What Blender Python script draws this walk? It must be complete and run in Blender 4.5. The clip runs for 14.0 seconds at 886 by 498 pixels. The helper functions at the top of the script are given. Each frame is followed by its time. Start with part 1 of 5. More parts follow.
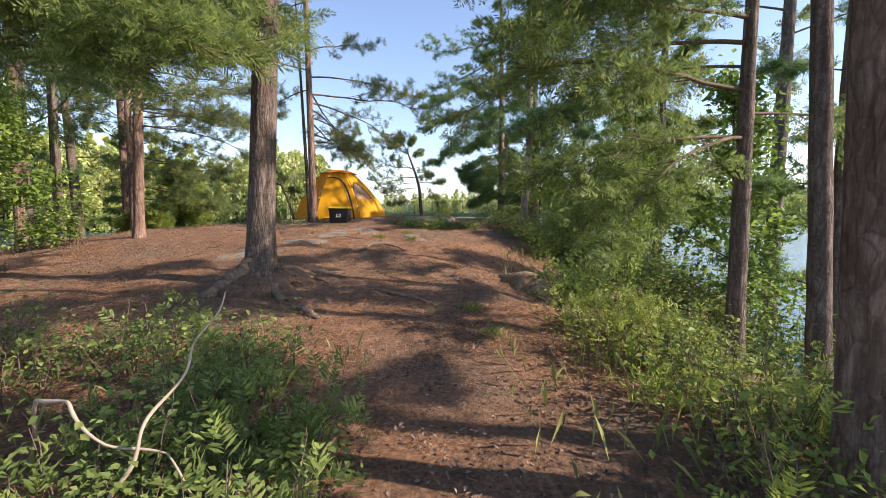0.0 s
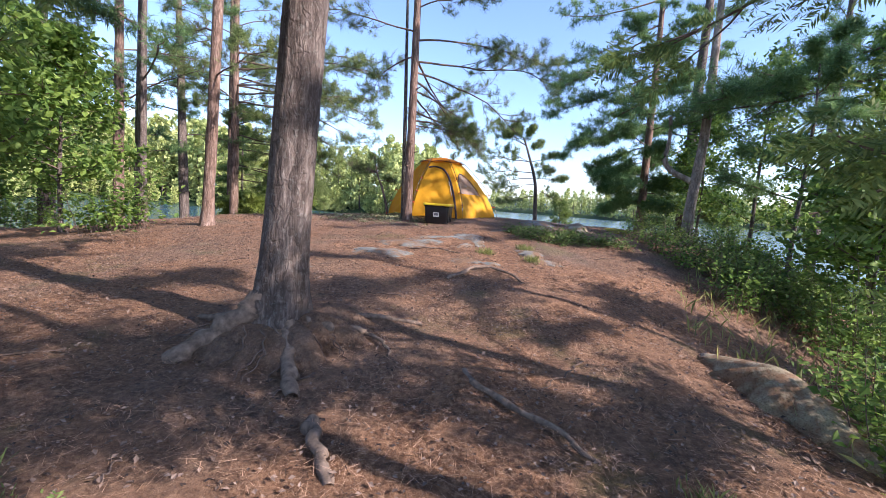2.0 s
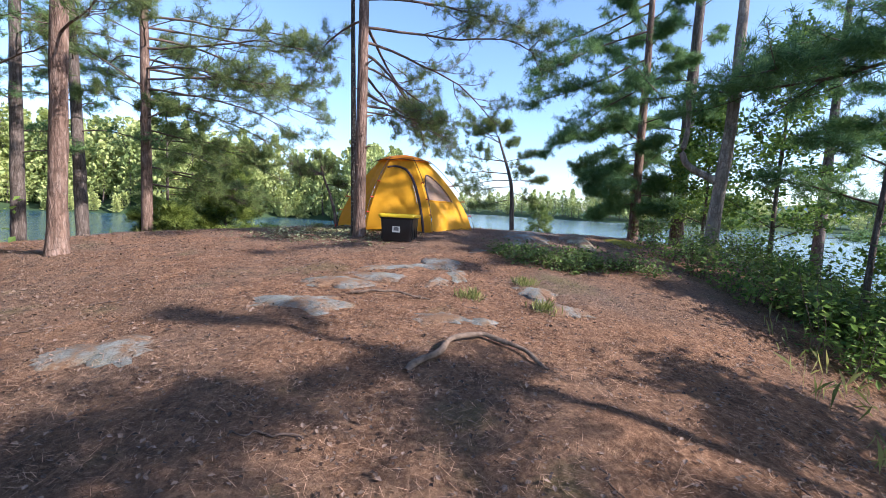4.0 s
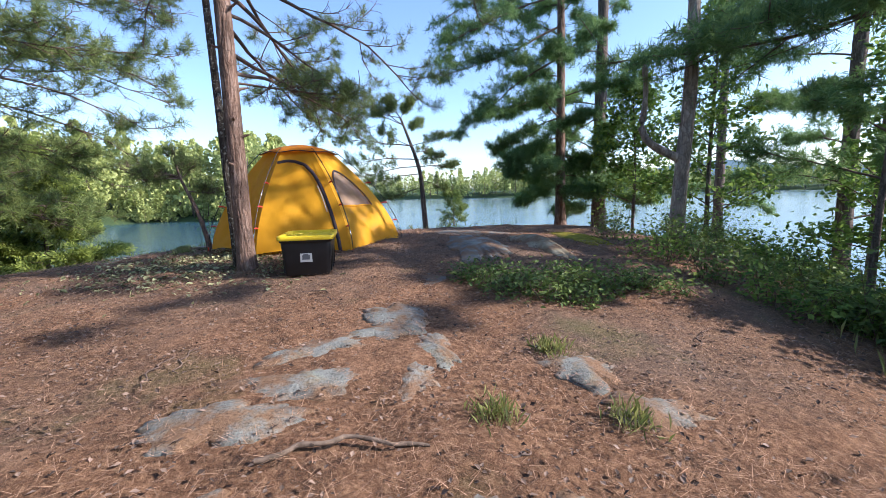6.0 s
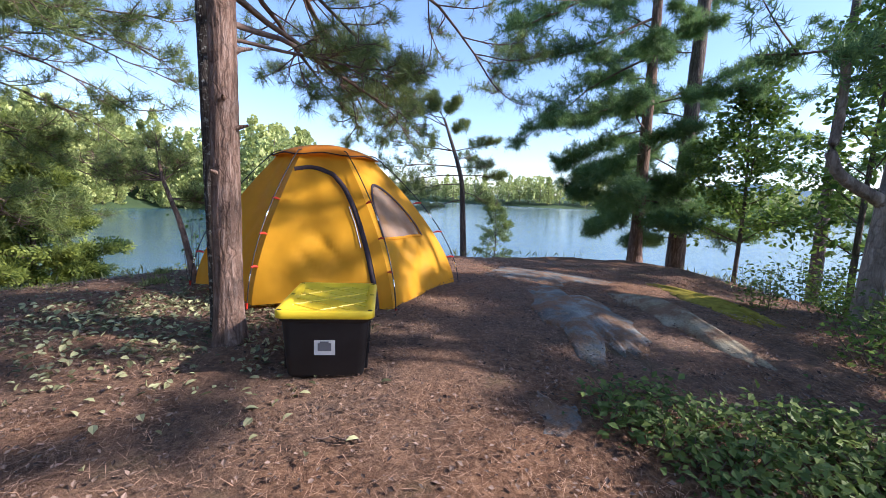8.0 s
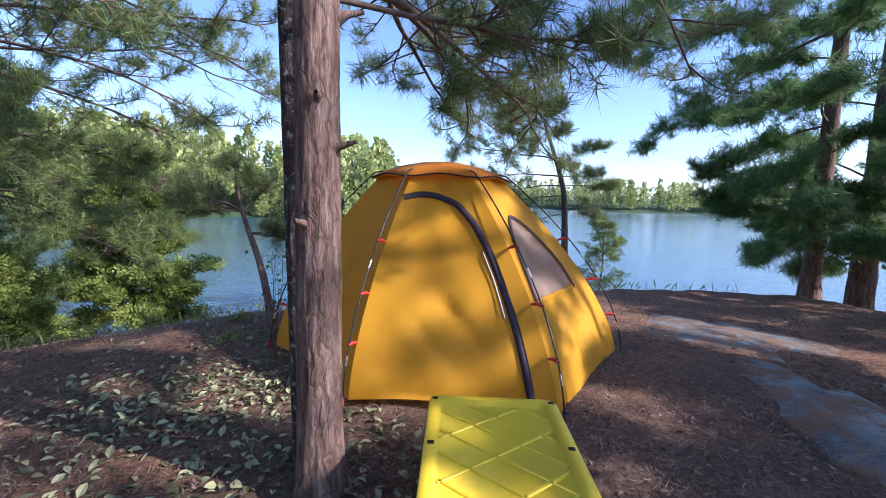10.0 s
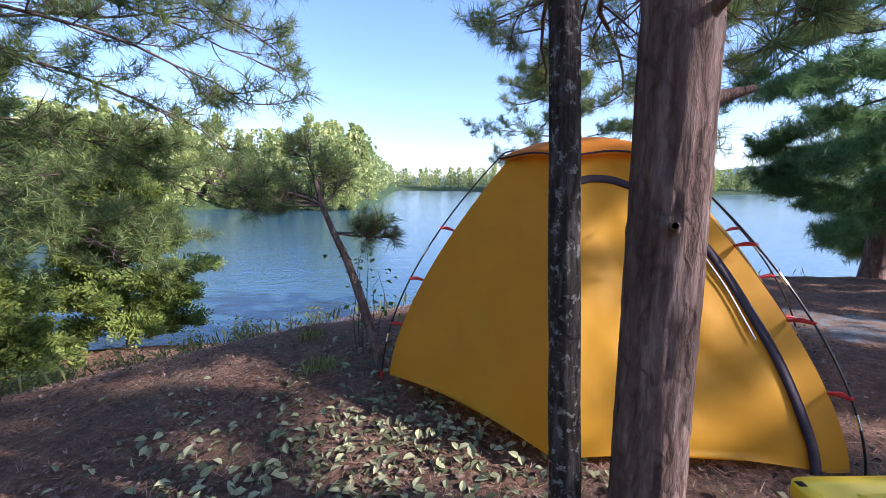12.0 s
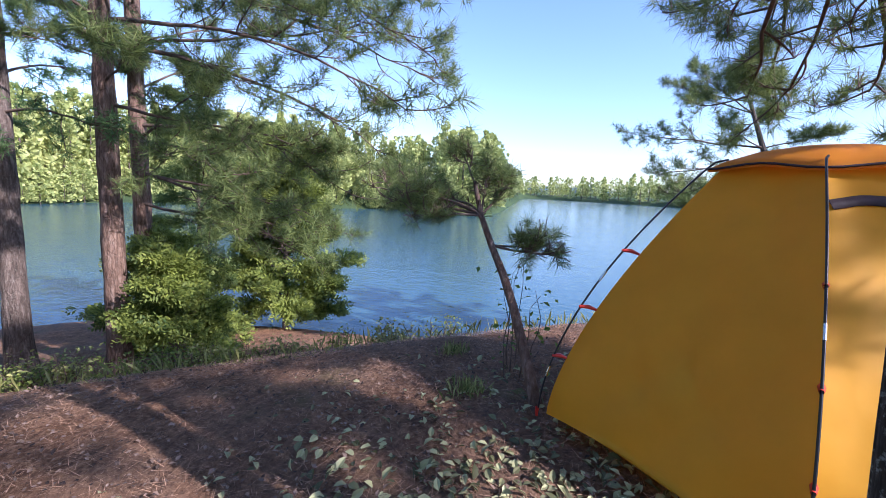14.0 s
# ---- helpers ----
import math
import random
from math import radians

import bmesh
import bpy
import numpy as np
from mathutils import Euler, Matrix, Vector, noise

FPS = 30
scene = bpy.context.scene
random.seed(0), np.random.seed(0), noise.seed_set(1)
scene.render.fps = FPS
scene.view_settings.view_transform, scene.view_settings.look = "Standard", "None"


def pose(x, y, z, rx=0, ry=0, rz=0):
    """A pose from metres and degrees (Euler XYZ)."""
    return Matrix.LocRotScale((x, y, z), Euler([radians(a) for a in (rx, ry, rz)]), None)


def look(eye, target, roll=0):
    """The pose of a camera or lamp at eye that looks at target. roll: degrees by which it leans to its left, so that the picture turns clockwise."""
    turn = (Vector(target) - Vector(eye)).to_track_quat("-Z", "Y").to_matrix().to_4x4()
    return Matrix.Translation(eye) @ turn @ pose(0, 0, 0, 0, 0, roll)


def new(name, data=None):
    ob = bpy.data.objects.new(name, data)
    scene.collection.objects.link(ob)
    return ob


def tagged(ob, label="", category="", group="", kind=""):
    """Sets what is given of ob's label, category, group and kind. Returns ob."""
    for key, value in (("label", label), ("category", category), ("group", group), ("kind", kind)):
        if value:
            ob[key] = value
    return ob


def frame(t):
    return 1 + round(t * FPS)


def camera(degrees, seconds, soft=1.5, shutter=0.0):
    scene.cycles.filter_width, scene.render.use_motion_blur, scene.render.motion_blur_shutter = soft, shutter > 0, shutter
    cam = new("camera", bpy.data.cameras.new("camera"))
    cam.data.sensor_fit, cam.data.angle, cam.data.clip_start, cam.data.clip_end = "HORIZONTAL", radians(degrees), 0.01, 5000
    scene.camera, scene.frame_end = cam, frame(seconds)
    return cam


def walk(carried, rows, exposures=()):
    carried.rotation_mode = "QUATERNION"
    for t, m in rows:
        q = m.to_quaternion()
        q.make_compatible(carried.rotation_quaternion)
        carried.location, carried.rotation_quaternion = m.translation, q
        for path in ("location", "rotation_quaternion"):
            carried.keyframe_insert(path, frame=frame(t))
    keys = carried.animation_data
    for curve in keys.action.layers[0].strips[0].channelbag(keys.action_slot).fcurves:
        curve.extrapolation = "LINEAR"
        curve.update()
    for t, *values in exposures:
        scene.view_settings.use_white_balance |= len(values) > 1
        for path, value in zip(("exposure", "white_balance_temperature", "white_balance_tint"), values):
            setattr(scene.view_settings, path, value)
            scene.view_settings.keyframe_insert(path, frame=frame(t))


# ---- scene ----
cam = camera(92.1, 14.0, 0.7)
METRES, EYE, TILT, LEAN, TURN = 12.0, 1.2, -4.8, 0.0, 0.0
ROWS = [
    (0.0, 0.0, 0.0, 0.0, 0.0, 0.0, -0.0),
    (0.5, -0.0034, 0.0601, 0.007, 3.48, 0.55, -0.84),
    (1.0, -0.0162, 0.114, 0.0143, 12.84, 0.74, -4.49),
    (1.5, -0.0285, 0.1601, 0.023, 13.35, -1.21, -4.42),
    (2.0, -0.0354, 0.2095, 0.03, 13.78, -1.29, -5.09),
    (4.5, -0.0874, 0.4178, 0.0637, 5.67, -0.45, -2.37),
    (5.0, -0.1025, 0.4519, 0.074, -1.47, -0.7, -1.08),
    (5.5, -0.114, 0.491, 0.083, -3.75, -1.53, -0.26),
    (6.0, -0.1327, 0.5307, 0.0892, -4.53, -2.52, 1.78),
    (6.5, -0.1452, 0.5725, 0.095, -4.82, -2.78, 1.74),
    (7.0, -0.1576, 0.6126, 0.1028, -4.9, -2.71, -0.17),
    (9.5, -0.2024, 0.7828, 0.1519, 4.86, -1.15, -3.47),
    (10.0, -0.225, 0.7974, 0.1515, 7.64, -1.8, -2.59),
    (10.5, -0.2502, 0.8068, 0.1533, 7.92, -2.76, -0.57),
    (11.0, -0.2767, 0.8225, 0.151, 7.64, -3.2, -1.0),
    (11.5, -0.3005, 0.8321, 0.1517, 7.13, -3.47, -1.06),
    (12.0, -0.3242, 0.8438, 0.154, 4.23, -3.52, -0.85),
    (12.5, -0.3409, 0.8566, 0.1543, 8.79, -3.4, -1.63),
    (13.0, -0.3489, 0.8628, 0.1554, 13.86, -3.25, -3.38),
    (13.5, -0.3505, 0.8639, 0.1559, 17.75, -3.34, -4.39),
    (14.0, -0.3493, 0.8633, 0.1565, 20.85, -3.33, -4.47),
]
walk(cam, [(t, pose(0, 0, EYE, TILT, LEAN, TURN) @ pose(METRES * x, METRES * y, METRES * z, 90 + pitch, roll, yaw)) for t, x, y, z, yaw, pitch, roll in ROWS],
     exposures=[(0.0, 0.95, 6800, 19), (2.0, 1.15, 5800, 22), (5.0, 1.0, 5600, 16), (7.0, 1.02, 5900, 17), (9.5, 0.9, 5350, 25), (14.0, 1.05, 5450, 26)])

# ---------- world, sun and sky ----------
SUN_AZ, SUN_EL = 102.0, 33.0          # degrees: clockwise from +y, above the horizon
world = bpy.data.worlds.new("sky")
scene.world = world
world.use_nodes = True
wt = world.node_tree
wbg = wt.nodes["Background"]
sky = wt.nodes.new("ShaderNodeTexSky")
sky.sky_type, sky.sun_disc = "NISHITA", False
sky.sun_elevation, sky.sun_rotation = radians(SUN_EL), radians(SUN_AZ)
sky.air_density, sky.dust_density, sky.ozone_density = 1.0, 0.7, 2.2
wt.links.new(sky.outputs[0], wbg.inputs[0])
wbg.inputs[1].default_value = 0.15
sun = new("sun", bpy.data.lights.new("sun", "SUN"))
sun.data.energy, sun.data.angle, sun.data.color = 5.0, radians(0.55), (1.0, 0.88, 0.72)
sx, sy, sz = (math.sin(radians(SUN_AZ)) * math.cos(radians(SUN_EL)), math.cos(radians(SUN_AZ)) * math.cos(radians(SUN_EL)), math.sin(radians(SUN_EL)))
sun.matrix_world = look((20 * sx, 20 * sy, 20 * sz + 5), (0, 0, 5))


# ---------- materials ----------
def ramp(nt, fac, stops):
    n = nt.nodes.new("ShaderNodeValToRGB")
    els = n.color_ramp.elements
    while len(els) < len(stops):
        els.new(0.5)
    for e, (p, c) in zip(els, stops):
        e.position, e.color = p, (*c, 1)
    nt.links.new(fac, n.inputs[0])
    return n.outputs[0]


def noise_tex(nt, vec, scale, detail=4.0, rough=0.55, stretch=None):
    n = nt.nodes.new("ShaderNodeTexNoise")
    n.inputs["Scale"].default_value, n.inputs["Detail"].default_value, n.inputs["Roughness"].default_value = scale, detail, rough
    if stretch:
        mp = nt.nodes.new("ShaderNodeMapping")
        mp.inputs["Scale"].default_value = stretch
        nt.links.new(vec, mp.inputs[0])
        vec = mp.outputs[0]
    nt.links.new(vec, n.inputs["Vector"])
    return n.outputs["Fac"]


def mixc(nt, fac, a, b, mode="MIX"):
    n = nt.nodes.new("ShaderNodeMix")
    n.data_type, n.blend_type = "RGBA", mode
    for sock, v in ((0, fac), (6, a), (7, b)):
        if isinstance(v, (int, float)):
            n.inputs[sock].default_value = v
        elif isinstance(v, tuple):
            n.inputs[sock].default_value = (*v, 1)
        else:
            nt.links.new(v, n.inputs[sock])
    return n.outputs[2]


def mat(name, rough=0.8, spec=0.3):
    m = bpy.data.materials.new(name)
    m.use_nodes = True
    nt = m.node_tree
    b = nt.nodes["Principled BSDF"]
    b.inputs["Roughness"].default_value = rough
    b.inputs["Specular IOR Level"].default_value = spec
    geo = nt.nodes.new("ShaderNodeNewGeometry")
    return m, nt, b, geo


def bump(nt, b, height, strength, dist):
    n = nt.nodes.new("ShaderNodeBump")
    n.inputs["Strength"].default_value, n.inputs["Distance"].default_value = strength, dist
    nt.links.new(height, n.inputs["Height"])
    nt.links.new(n.outputs[0], b.inputs["Normal"])
    return n


def plain(name, col, rough=0.6, spec=0.4, var=0.25, scale=8.0, metal=0.0, bumpy=0.0):
    m, nt, b, geo = mat(name, rough, spec)
    f = noise_tex(nt, geo.outputs["Position"], scale, 6)
    c = ramp(nt, f, [(0.25, tuple(v * (1 - var) for v in col)), (0.75, tuple(min(1, v * (1 + var)) for v in col))])
    nt.links.new(c, b.inputs["Base Color"])
    b.inputs["Metallic"].default_value = metal
    if bumpy:
        bump(nt, b, noise_tex(nt, geo.outputs["Position"], scale * 9, 5), bumpy, 0.004)
    return m


def foliage(name, dark, light, trans=0.35, scale=1.3, spread=0.5, rough=0.55):
    m, nt, b, geo = mat(name, rough, 0.25)
    big = noise_tex(nt, geo.outputs["Position"], scale, 3)
    mx = nt.nodes.new("ShaderNodeMath")
    mx.operation = "MULTIPLY_ADD"
    mx.inputs[1].default_value, mx.inputs[2].default_value = spread, 0.0
    nt.links.new(geo.outputs["Random Per Island"], mx.inputs[0])
    add = nt.nodes.new("ShaderNodeMath")
    add.operation = "ADD"
    sc = nt.nodes.new("ShaderNodeMath")
    sc.operation = "MULTIPLY"
    sc.inputs[1].default_value = 1.0 - spread
    nt.links.new(big, sc.inputs[0])
    nt.links.new(mx.outputs[0], add.inputs[0])
    nt.links.new(sc.outputs[0], add.inputs[1])
    c = ramp(nt, add.outputs[0], [(0.2, dark), (0.75, light)])
    nt.links.new(c, b.inputs["Base Color"])
    tr = nt.nodes.new("ShaderNodeBsdfTranslucent")
    nt.links.new(c, tr.inputs[0])
    ms = nt.nodes.new("ShaderNodeMixShader")
    ms.inputs[0].default_value = trans
    nt.links.new(b.outputs[0], ms.inputs[1])
    nt.links.new(tr.outputs[0], ms.inputs[2])
    nt.links.new(ms.outputs[0], nt.nodes["Material Output"].inputs[0])
    return m


def ground_material():
    m, nt, b, geo = mat("needle_duff", 0.95, 0.15)
    p = geo.outputs["Position"]
    big, mid, fine = noise_tex(nt, p, 0.55, 5), noise_tex(nt, p, 5.0, 8, 0.7), noise_tex(nt, p, 55.0, 6, 0.75)
    needles = noise_tex(nt, p, 30.0, 8, 0.8)
    c1 = ramp(nt, mid, [(0.34, (0.06, 0.036, 0.027)), (0.5, (0.22, 0.115, 0.065)), (0.68, (0.45, 0.25, 0.145))])
    c2 = ramp(nt, needles, [(0.38, (0.035, 0.024, 0.02)), (0.51, (0.25, 0.135, 0.078)), (0.64, (0.62, 0.39, 0.235))])
    c = mixc(nt, 0.5, c1, c2)
    grey = ramp(nt, fine, [(0.3, (0.06, 0.05, 0.042)), (0.7, (0.28, 0.23, 0.19))])
    f = ramp(nt, big, [(0.45, (0.05, 0.05, 0.05)), (0.68, (0.6, 0.6, 0.6))])
    c = mixc(nt, f, c, grey)
    moss = ramp(nt, noise_tex(nt, p, 1.1, 7, 0.65), [(0.58, (0, 0, 0)), (0.74, (0.55, 0.55, 0.55))])
    c = mixc(nt, moss, c, (0.15, 0.15, 0.05))
    # beyond the camp the sheet is wooded shore: green
    sep = nt.nodes.new("ShaderNodeVectorMath")
    sep.operation = "LENGTH"
    nt.links.new(p, sep.inputs[0])
    far = nt.nodes.new("ShaderNodeMapRange")
    far.inputs[1].default_value, far.inputs[2].default_value = 45, 55
    nt.links.new(sep.outputs["Value"], far.inputs[0])
    wood = ramp(nt, noise_tex(nt, p, 0.05, 10, 0.75), [(0.35, (0.03, 0.055, 0.03)), (0.65, (0.075, 0.115, 0.045))])
    c = mixc(nt, far.outputs[0], c, wood)
    # distance haze put into the colour: far hills turn blue-grey from 700 m
    ridge_haze = nt.nodes.new("ShaderNodeMapRange")
    ridge_haze.inputs[1].default_value, ridge_haze.inputs[2].default_value = 700, 1300
    nt.links.new(sep.outputs["Value"], ridge_haze.inputs[0])
    c = mixc(nt, ridge_haze.outputs[0], c, mixc(nt, 0.25, (0.10, 0.17, 0.24), wood))
    nt.links.new(c, b.inputs["Base Color"])
    mm = nt.nodes.new("ShaderNodeMath")
    mm.operation = "ADD"
    nt.links.new(needles, mm.inputs[0])
    nt.links.new(mid, mm.inputs[1])
    bump(nt, b, mm.outputs[0], 1.0, 0.045)
    return m


def rock_material(name, warm=0.0):
    m, nt, b, geo = mat(name, 0.9, 0.25)
    p = geo.outputs["Position"]
    a = noise_tex(nt, p, 3.2, 9, 0.68)
    c = ramp(nt, a, [(0.3, (0.08 + warm, 0.075 + warm * 0.6, 0.07)), (0.5, (0.19 + warm, 0.195 + warm * 0.6, 0.18)), (0.68, (0.30 + warm, 0.32 + warm * 0.5, 0.29))])
    lich = ramp(nt, noise_tex(nt, p, 9.0, 8, 0.75), [(0.5, (0, 0, 0)), (0.62, (0.8, 0.8, 0.8))])
    c = mixc(nt, lich, c, (0.25, 0.31, 0.25))
    duff = ramp(nt, noise_tex(nt, p, 4.5, 8, 0.7), [(0.43, (0, 0, 0)), (0.56, (0.95, 0.95, 0.95))])
    c = mixc(nt, duff, c, (0.20, 0.115, 0.065))
    speck = ramp(nt, noise_tex(nt, p, 90.0, 3, 0.6), [(0.36, (0.45, 0.45, 0.45)), (0.5, (1, 1, 1))])
    c = mixc(nt, 0.7, c, speck, "MULTIPLY")
    nt.links.new(c, b.inputs["Base Color"])
    bump(nt, b, noise_tex(nt, p, 22.0, 9, 0.7), 0.8, 0.02)
    return m


def bark_material(name, crack, plate, pale, scale=1.0, lichen=0.0):
    m, nt, b, geo = mat(name, 0.95, 0.15)
    tc = nt.nodes.new("ShaderNodeTexCoord")
    p = tc.outputs["Object"]
    vo = nt.nodes.new("ShaderNodeTexVoronoi")
    vo.feature = "DISTANCE_TO_EDGE"
    mp = nt.nodes.new("ShaderNodeMapping")
    mp.inputs["Scale"].default_value = (17 * scale, 17 * scale, 3.2 * scale)
    nt.links.new(p, mp.inputs[0])
    dist = nt.nodes.new("ShaderNodeTexNoise")
    dist.inputs["Scale"].default_value = 7.0
    nt.links.new(p, dist.inputs["Vector"])
    add = nt.nodes.new("ShaderNodeVectorMath")
    add.operation = "MULTIPLY_ADD"
    add.inputs[1].default_value = (2.0, 2.0, 2.0)
    nt.links.new(dist.outputs["Color"], add.inputs[0])
    nt.links.new(mp.outputs[0], add.inputs[2])
    nt.links.new(add.outputs[0], vo.inputs["Vector"])
    vo.inputs["Scale"].default_value = 1.0
    n1 = noise_tex(nt, p, 26 * scale, 8, 0.72, (1, 1, 0.16))
    n2 = noise_tex(nt, p, 3.0, 5, 0.6)
    c = ramp(nt, n1, [(0.32, tuple(v * 0.5 for v in plate)), (0.5, plate), (0.68, pale)])
    e = ramp(nt, vo.outputs["Distance"], [(0.0, (0.6, 0.6, 0.6)), (0.14, (1, 1, 1))])
    cell = nt.nodes.new("ShaderNodeTexVoronoi")
    cell.inputs["Scale"].default_value = 1.0
    nt.links.new(add.outputs[0], cell.inputs["Vector"])
    tone = nt.nodes.new("ShaderNodeSeparateColor")
    nt.links.new(cell.outputs["Color"], tone.inputs[0])
    c = mixc(nt, 0.4, c, ramp(nt, tone.outputs[0], [(0.0, (0.55, 0.52, 0.5)), (1.0, (1.3, 1.22, 1.15))]), "MULTIPLY")
    c = mixc(nt, e, crack, c)
    c = mixc(nt, 0.55, c, ramp(nt, n2, [(0.3, (0.55, 0.5, 0.48)), (0.7, (1, 1, 1))]), "MULTIPLY")
    if lichen:
        l = ramp(nt, noise_tex(nt, p, 34, 6, 0.7), [(0.55, (0, 0, 0)), (0.62, (lichen, lichen, lichen))])
        c = mixc(nt, l, c, (0.33, 0.34, 0.30))
    nt.links.new(c, b.inputs["Base Color"])
    hh = nt.nodes.new("ShaderNodeMath")
    hh.operation = "MULTIPLY_ADD"
    hh.inputs[1].default_value = 2.2
    nt.links.new(n1, hh.inputs[0])
    nt.links.new(e, hh.inputs[2])
    bump(nt, b, hh.outputs[0], 1.0, 0.012)
    return m


def water_material():
    m, nt, b, geo = mat("lake_water", 0.12, 0.5)
    b.inputs["Base Color"].default_value = (0.04, 0.10, 0.14, 1)
    b.inputs["IOR"].default_value = 1.33
    p = geo.outputs["Position"]
    a = noise_tex(nt, p, 2.2, 5, 0.6, (1.0, 1.6, 1.0))
    a2 = noise_tex(nt, p, 0.35, 3, 0.5, (1.0, 1.8, 1.0))
    mm = nt.nodes.new("ShaderNodeMath")
    mm.operation = "MULTIPLY_ADD"
    mm.inputs[1].default_value = 1.4
    nt.links.new(a2, mm.inputs[0])
    nt.links.new(a, mm.inputs[2])
    bump(nt, b, mm.outputs[0], 0.24, 0.10)
    return m


def fabric_material(name, col, trans):
    m, nt, b, geo = mat(name, 0.55, 0.35)
    p = geo.outputs["Position"]
    c = ramp(nt, noise_tex(nt, p, 3.0, 6, 0.6), [(0.3, tuple(v * 0.88 for v in col)), (0.7, col)])
    nt.links.new(c, b.inputs["Base Color"])
    wr = noise_tex(nt, p, 3.5, 2, 0.5, (1.0, 1.0, 0.8))
    bn = bump(nt, b, wr, 0.45, 0.035)
    tr = nt.nodes.new("ShaderNodeBsdfTranslucent")
    nt.links.new(c, tr.inputs[0])
    nt.links.new(bn.outputs[0], tr.inputs["Normal"])
    ms = nt.nodes.new("ShaderNodeMixShader")
    ms.inputs[0].default_value = trans
    nt.links.new(b.outputs[0], ms.inputs[1])
    nt.links.new(tr.outputs[0], ms.inputs[2])
    nt.links.new(ms.outputs[0], nt.nodes["Material Output"].inputs[0])
    return m


def netting_material():
    m, nt, b, geo = mat("window_netting", 0.8, 0.2)
    b.inputs["Base Color"].default_value = (0.30, 0.22, 0.17, 1)
    tp = nt.nodes.new("ShaderNodeBsdfTransparent")
    ms = nt.nodes.new("ShaderNodeMixShader")
    f = ramp(nt, noise_tex(nt, geo.outputs["Position"], 7.0, 4), [(0.3, (0.62, 0.62, 0.62)), (0.7, (0.85, 0.85, 0.85))])
    nt.links.new(f, ms.inputs[0])
    nt.links.new(tp.outputs[0], ms.inputs[1])
    nt.links.new(b.outputs[0], ms.inputs[2])
    nt.links.new(ms.outputs[0], nt.nodes["Material Output"].inputs[0])
    return m


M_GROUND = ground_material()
M_ROCK = rock_material("lichened_rock")
# same rock, lighter and warmer: sunlight on the boulder is in its colour
M_ROCK_SUNLIT = rock_material("pale_sunlit_rock", 0.13)
M_BARK_RED = bark_material("red_pine_bark", (0.045, 0.030, 0.025), (0.23, 0.155, 0.12), (0.42, 0.32, 0.27), 1.0, 0.12)
M_BARK_GREY = bark_material("grey_bark", (0.035, 0.028, 0.026), (0.155, 0.125, 0.11), (0.30, 0.26, 0.235), 1.0, 0.2)
M_BARK_DARK = bark_material("dark_lichened_bark", (0.018, 0.016, 0.014), (0.075, 0.064, 0.056), (0.20, 0.18, 0.165), 1.3, 0.9)
M_BARK_PALE = bark_material("weathered_dead_wood", (0.10, 0.075, 0.06), (0.36, 0.30, 0.25), (0.55, 0.49, 0.43), 0.7, 0.2)
M_TWIG = plain("twig_bark", (0.14, 0.10, 0.08), 0.9, 0.2, 0.5, 12.0)
M_TWIG_PALE = plain("bleached_twig", (0.36, 0.29, 0.23), 0.9, 0.2, 0.35, 12.0)
M_ROOT = plain("weathered_root", (0.17, 0.125, 0.095), 0.9, 0.2, 0.6, 26.0, 0.0, 0.8)
M_RED_NEEDLE = foliage("red_pine_needles", (0.07, 0.12, 0.05), (0.29, 0.35, 0.11), 0.45, 1.6, 0.45)
M_WHITE_NEEDLE = foliage("white_pine_needles", (0.07, 0.14, 0.065), (0.23, 0.36, 0.12), 0.45, 0.9, 0.4)
M_HEMLOCK = foliage("hemlock_sprays", (0.07, 0.125, 0.04), (0.27, 0.34, 0.10), 0.48, 1.5, 0.4)
M_CEDAR = foliage("cedar_sprays", (0.045, 0.09, 0.028), (0.34, 0.40, 0.085), 0.45, 1.6, 0.4)
M_LEAF = foliage("broad_leaves", (0.06, 0.13, 0.03), (0.27, 0.38, 0.08), 0.5, 1.4, 0.5)
M_SHRUB = foliage("shrub_leaves", (0.05, 0.095, 0.026), (0.24, 0.31, 0.085), 0.35, 2.5, 0.5)
# far leaves paler than near ones: shore sunlight and haze mixed into the colour
M_FAR_LEAF = foliage("far_wood_leaves_hazed", (0.25, 0.32, 0.11), (0.55, 0.58, 0.22), 0.3, 0.12, 0.45)
M_GRASS = foliage("dry_grass", (0.10, 0.13, 0.035), (0.36, 0.36, 0.13), 0.35, 2.0, 0.6)
M_LITTER = foliage("leaf_litter", (0.05, 0.034, 0.027), (0.27, 0.19, 0.145), 0.1, 1.0, 0.85)
M_FALLEN = foliage("fallen_green_leaves", (0.09, 0.095, 0.045), (0.41, 0.42, 0.22), 0.15, 1.0, 0.8)
M_NEEDLE_LITTER = foliage("fallen_needles", (0.07, 0.04, 0.025), (0.50, 0.31, 0.20), 0.05, 1.2, 0.8)
M_WATER = water_material()
M_TENT = fabric_material("orange_tent_fabric", (0.85, 0.42, 0.015), 0.38)
M_TENT_CAP = fabric_material("orange_vent_fabric", (0.80, 0.30, 0.02), 0.38)
M_NET = netting_material()
M_TAPE = plain("dark_zip_tape", (0.045, 0.03, 0.035), 0.7, 0.3, 0.3, 30)
M_POLE = plain("black_tent_pole", (0.012, 0.012, 0.014), 0.35, 0.5, 0.2, 20)
M_SILVER = plain("bare_aluminium", (0.75, 0.75, 0.74), 0.25, 0.5, 0.1, 30, 1.0)
M_RED = plain("red_plastic_clip", (0.55, 0.03, 0.015), 0.45, 0.5, 0.2, 30)
M_YELLOW = plain("yellow_plastic", (0.78, 0.56, 0.018), 0.42, 0.45, 0.10, 5.0)
M_BLACK = plain("black_plastic", (0.012, 0.012, 0.014), 0.45, 0.4, 0.3, 9.0)
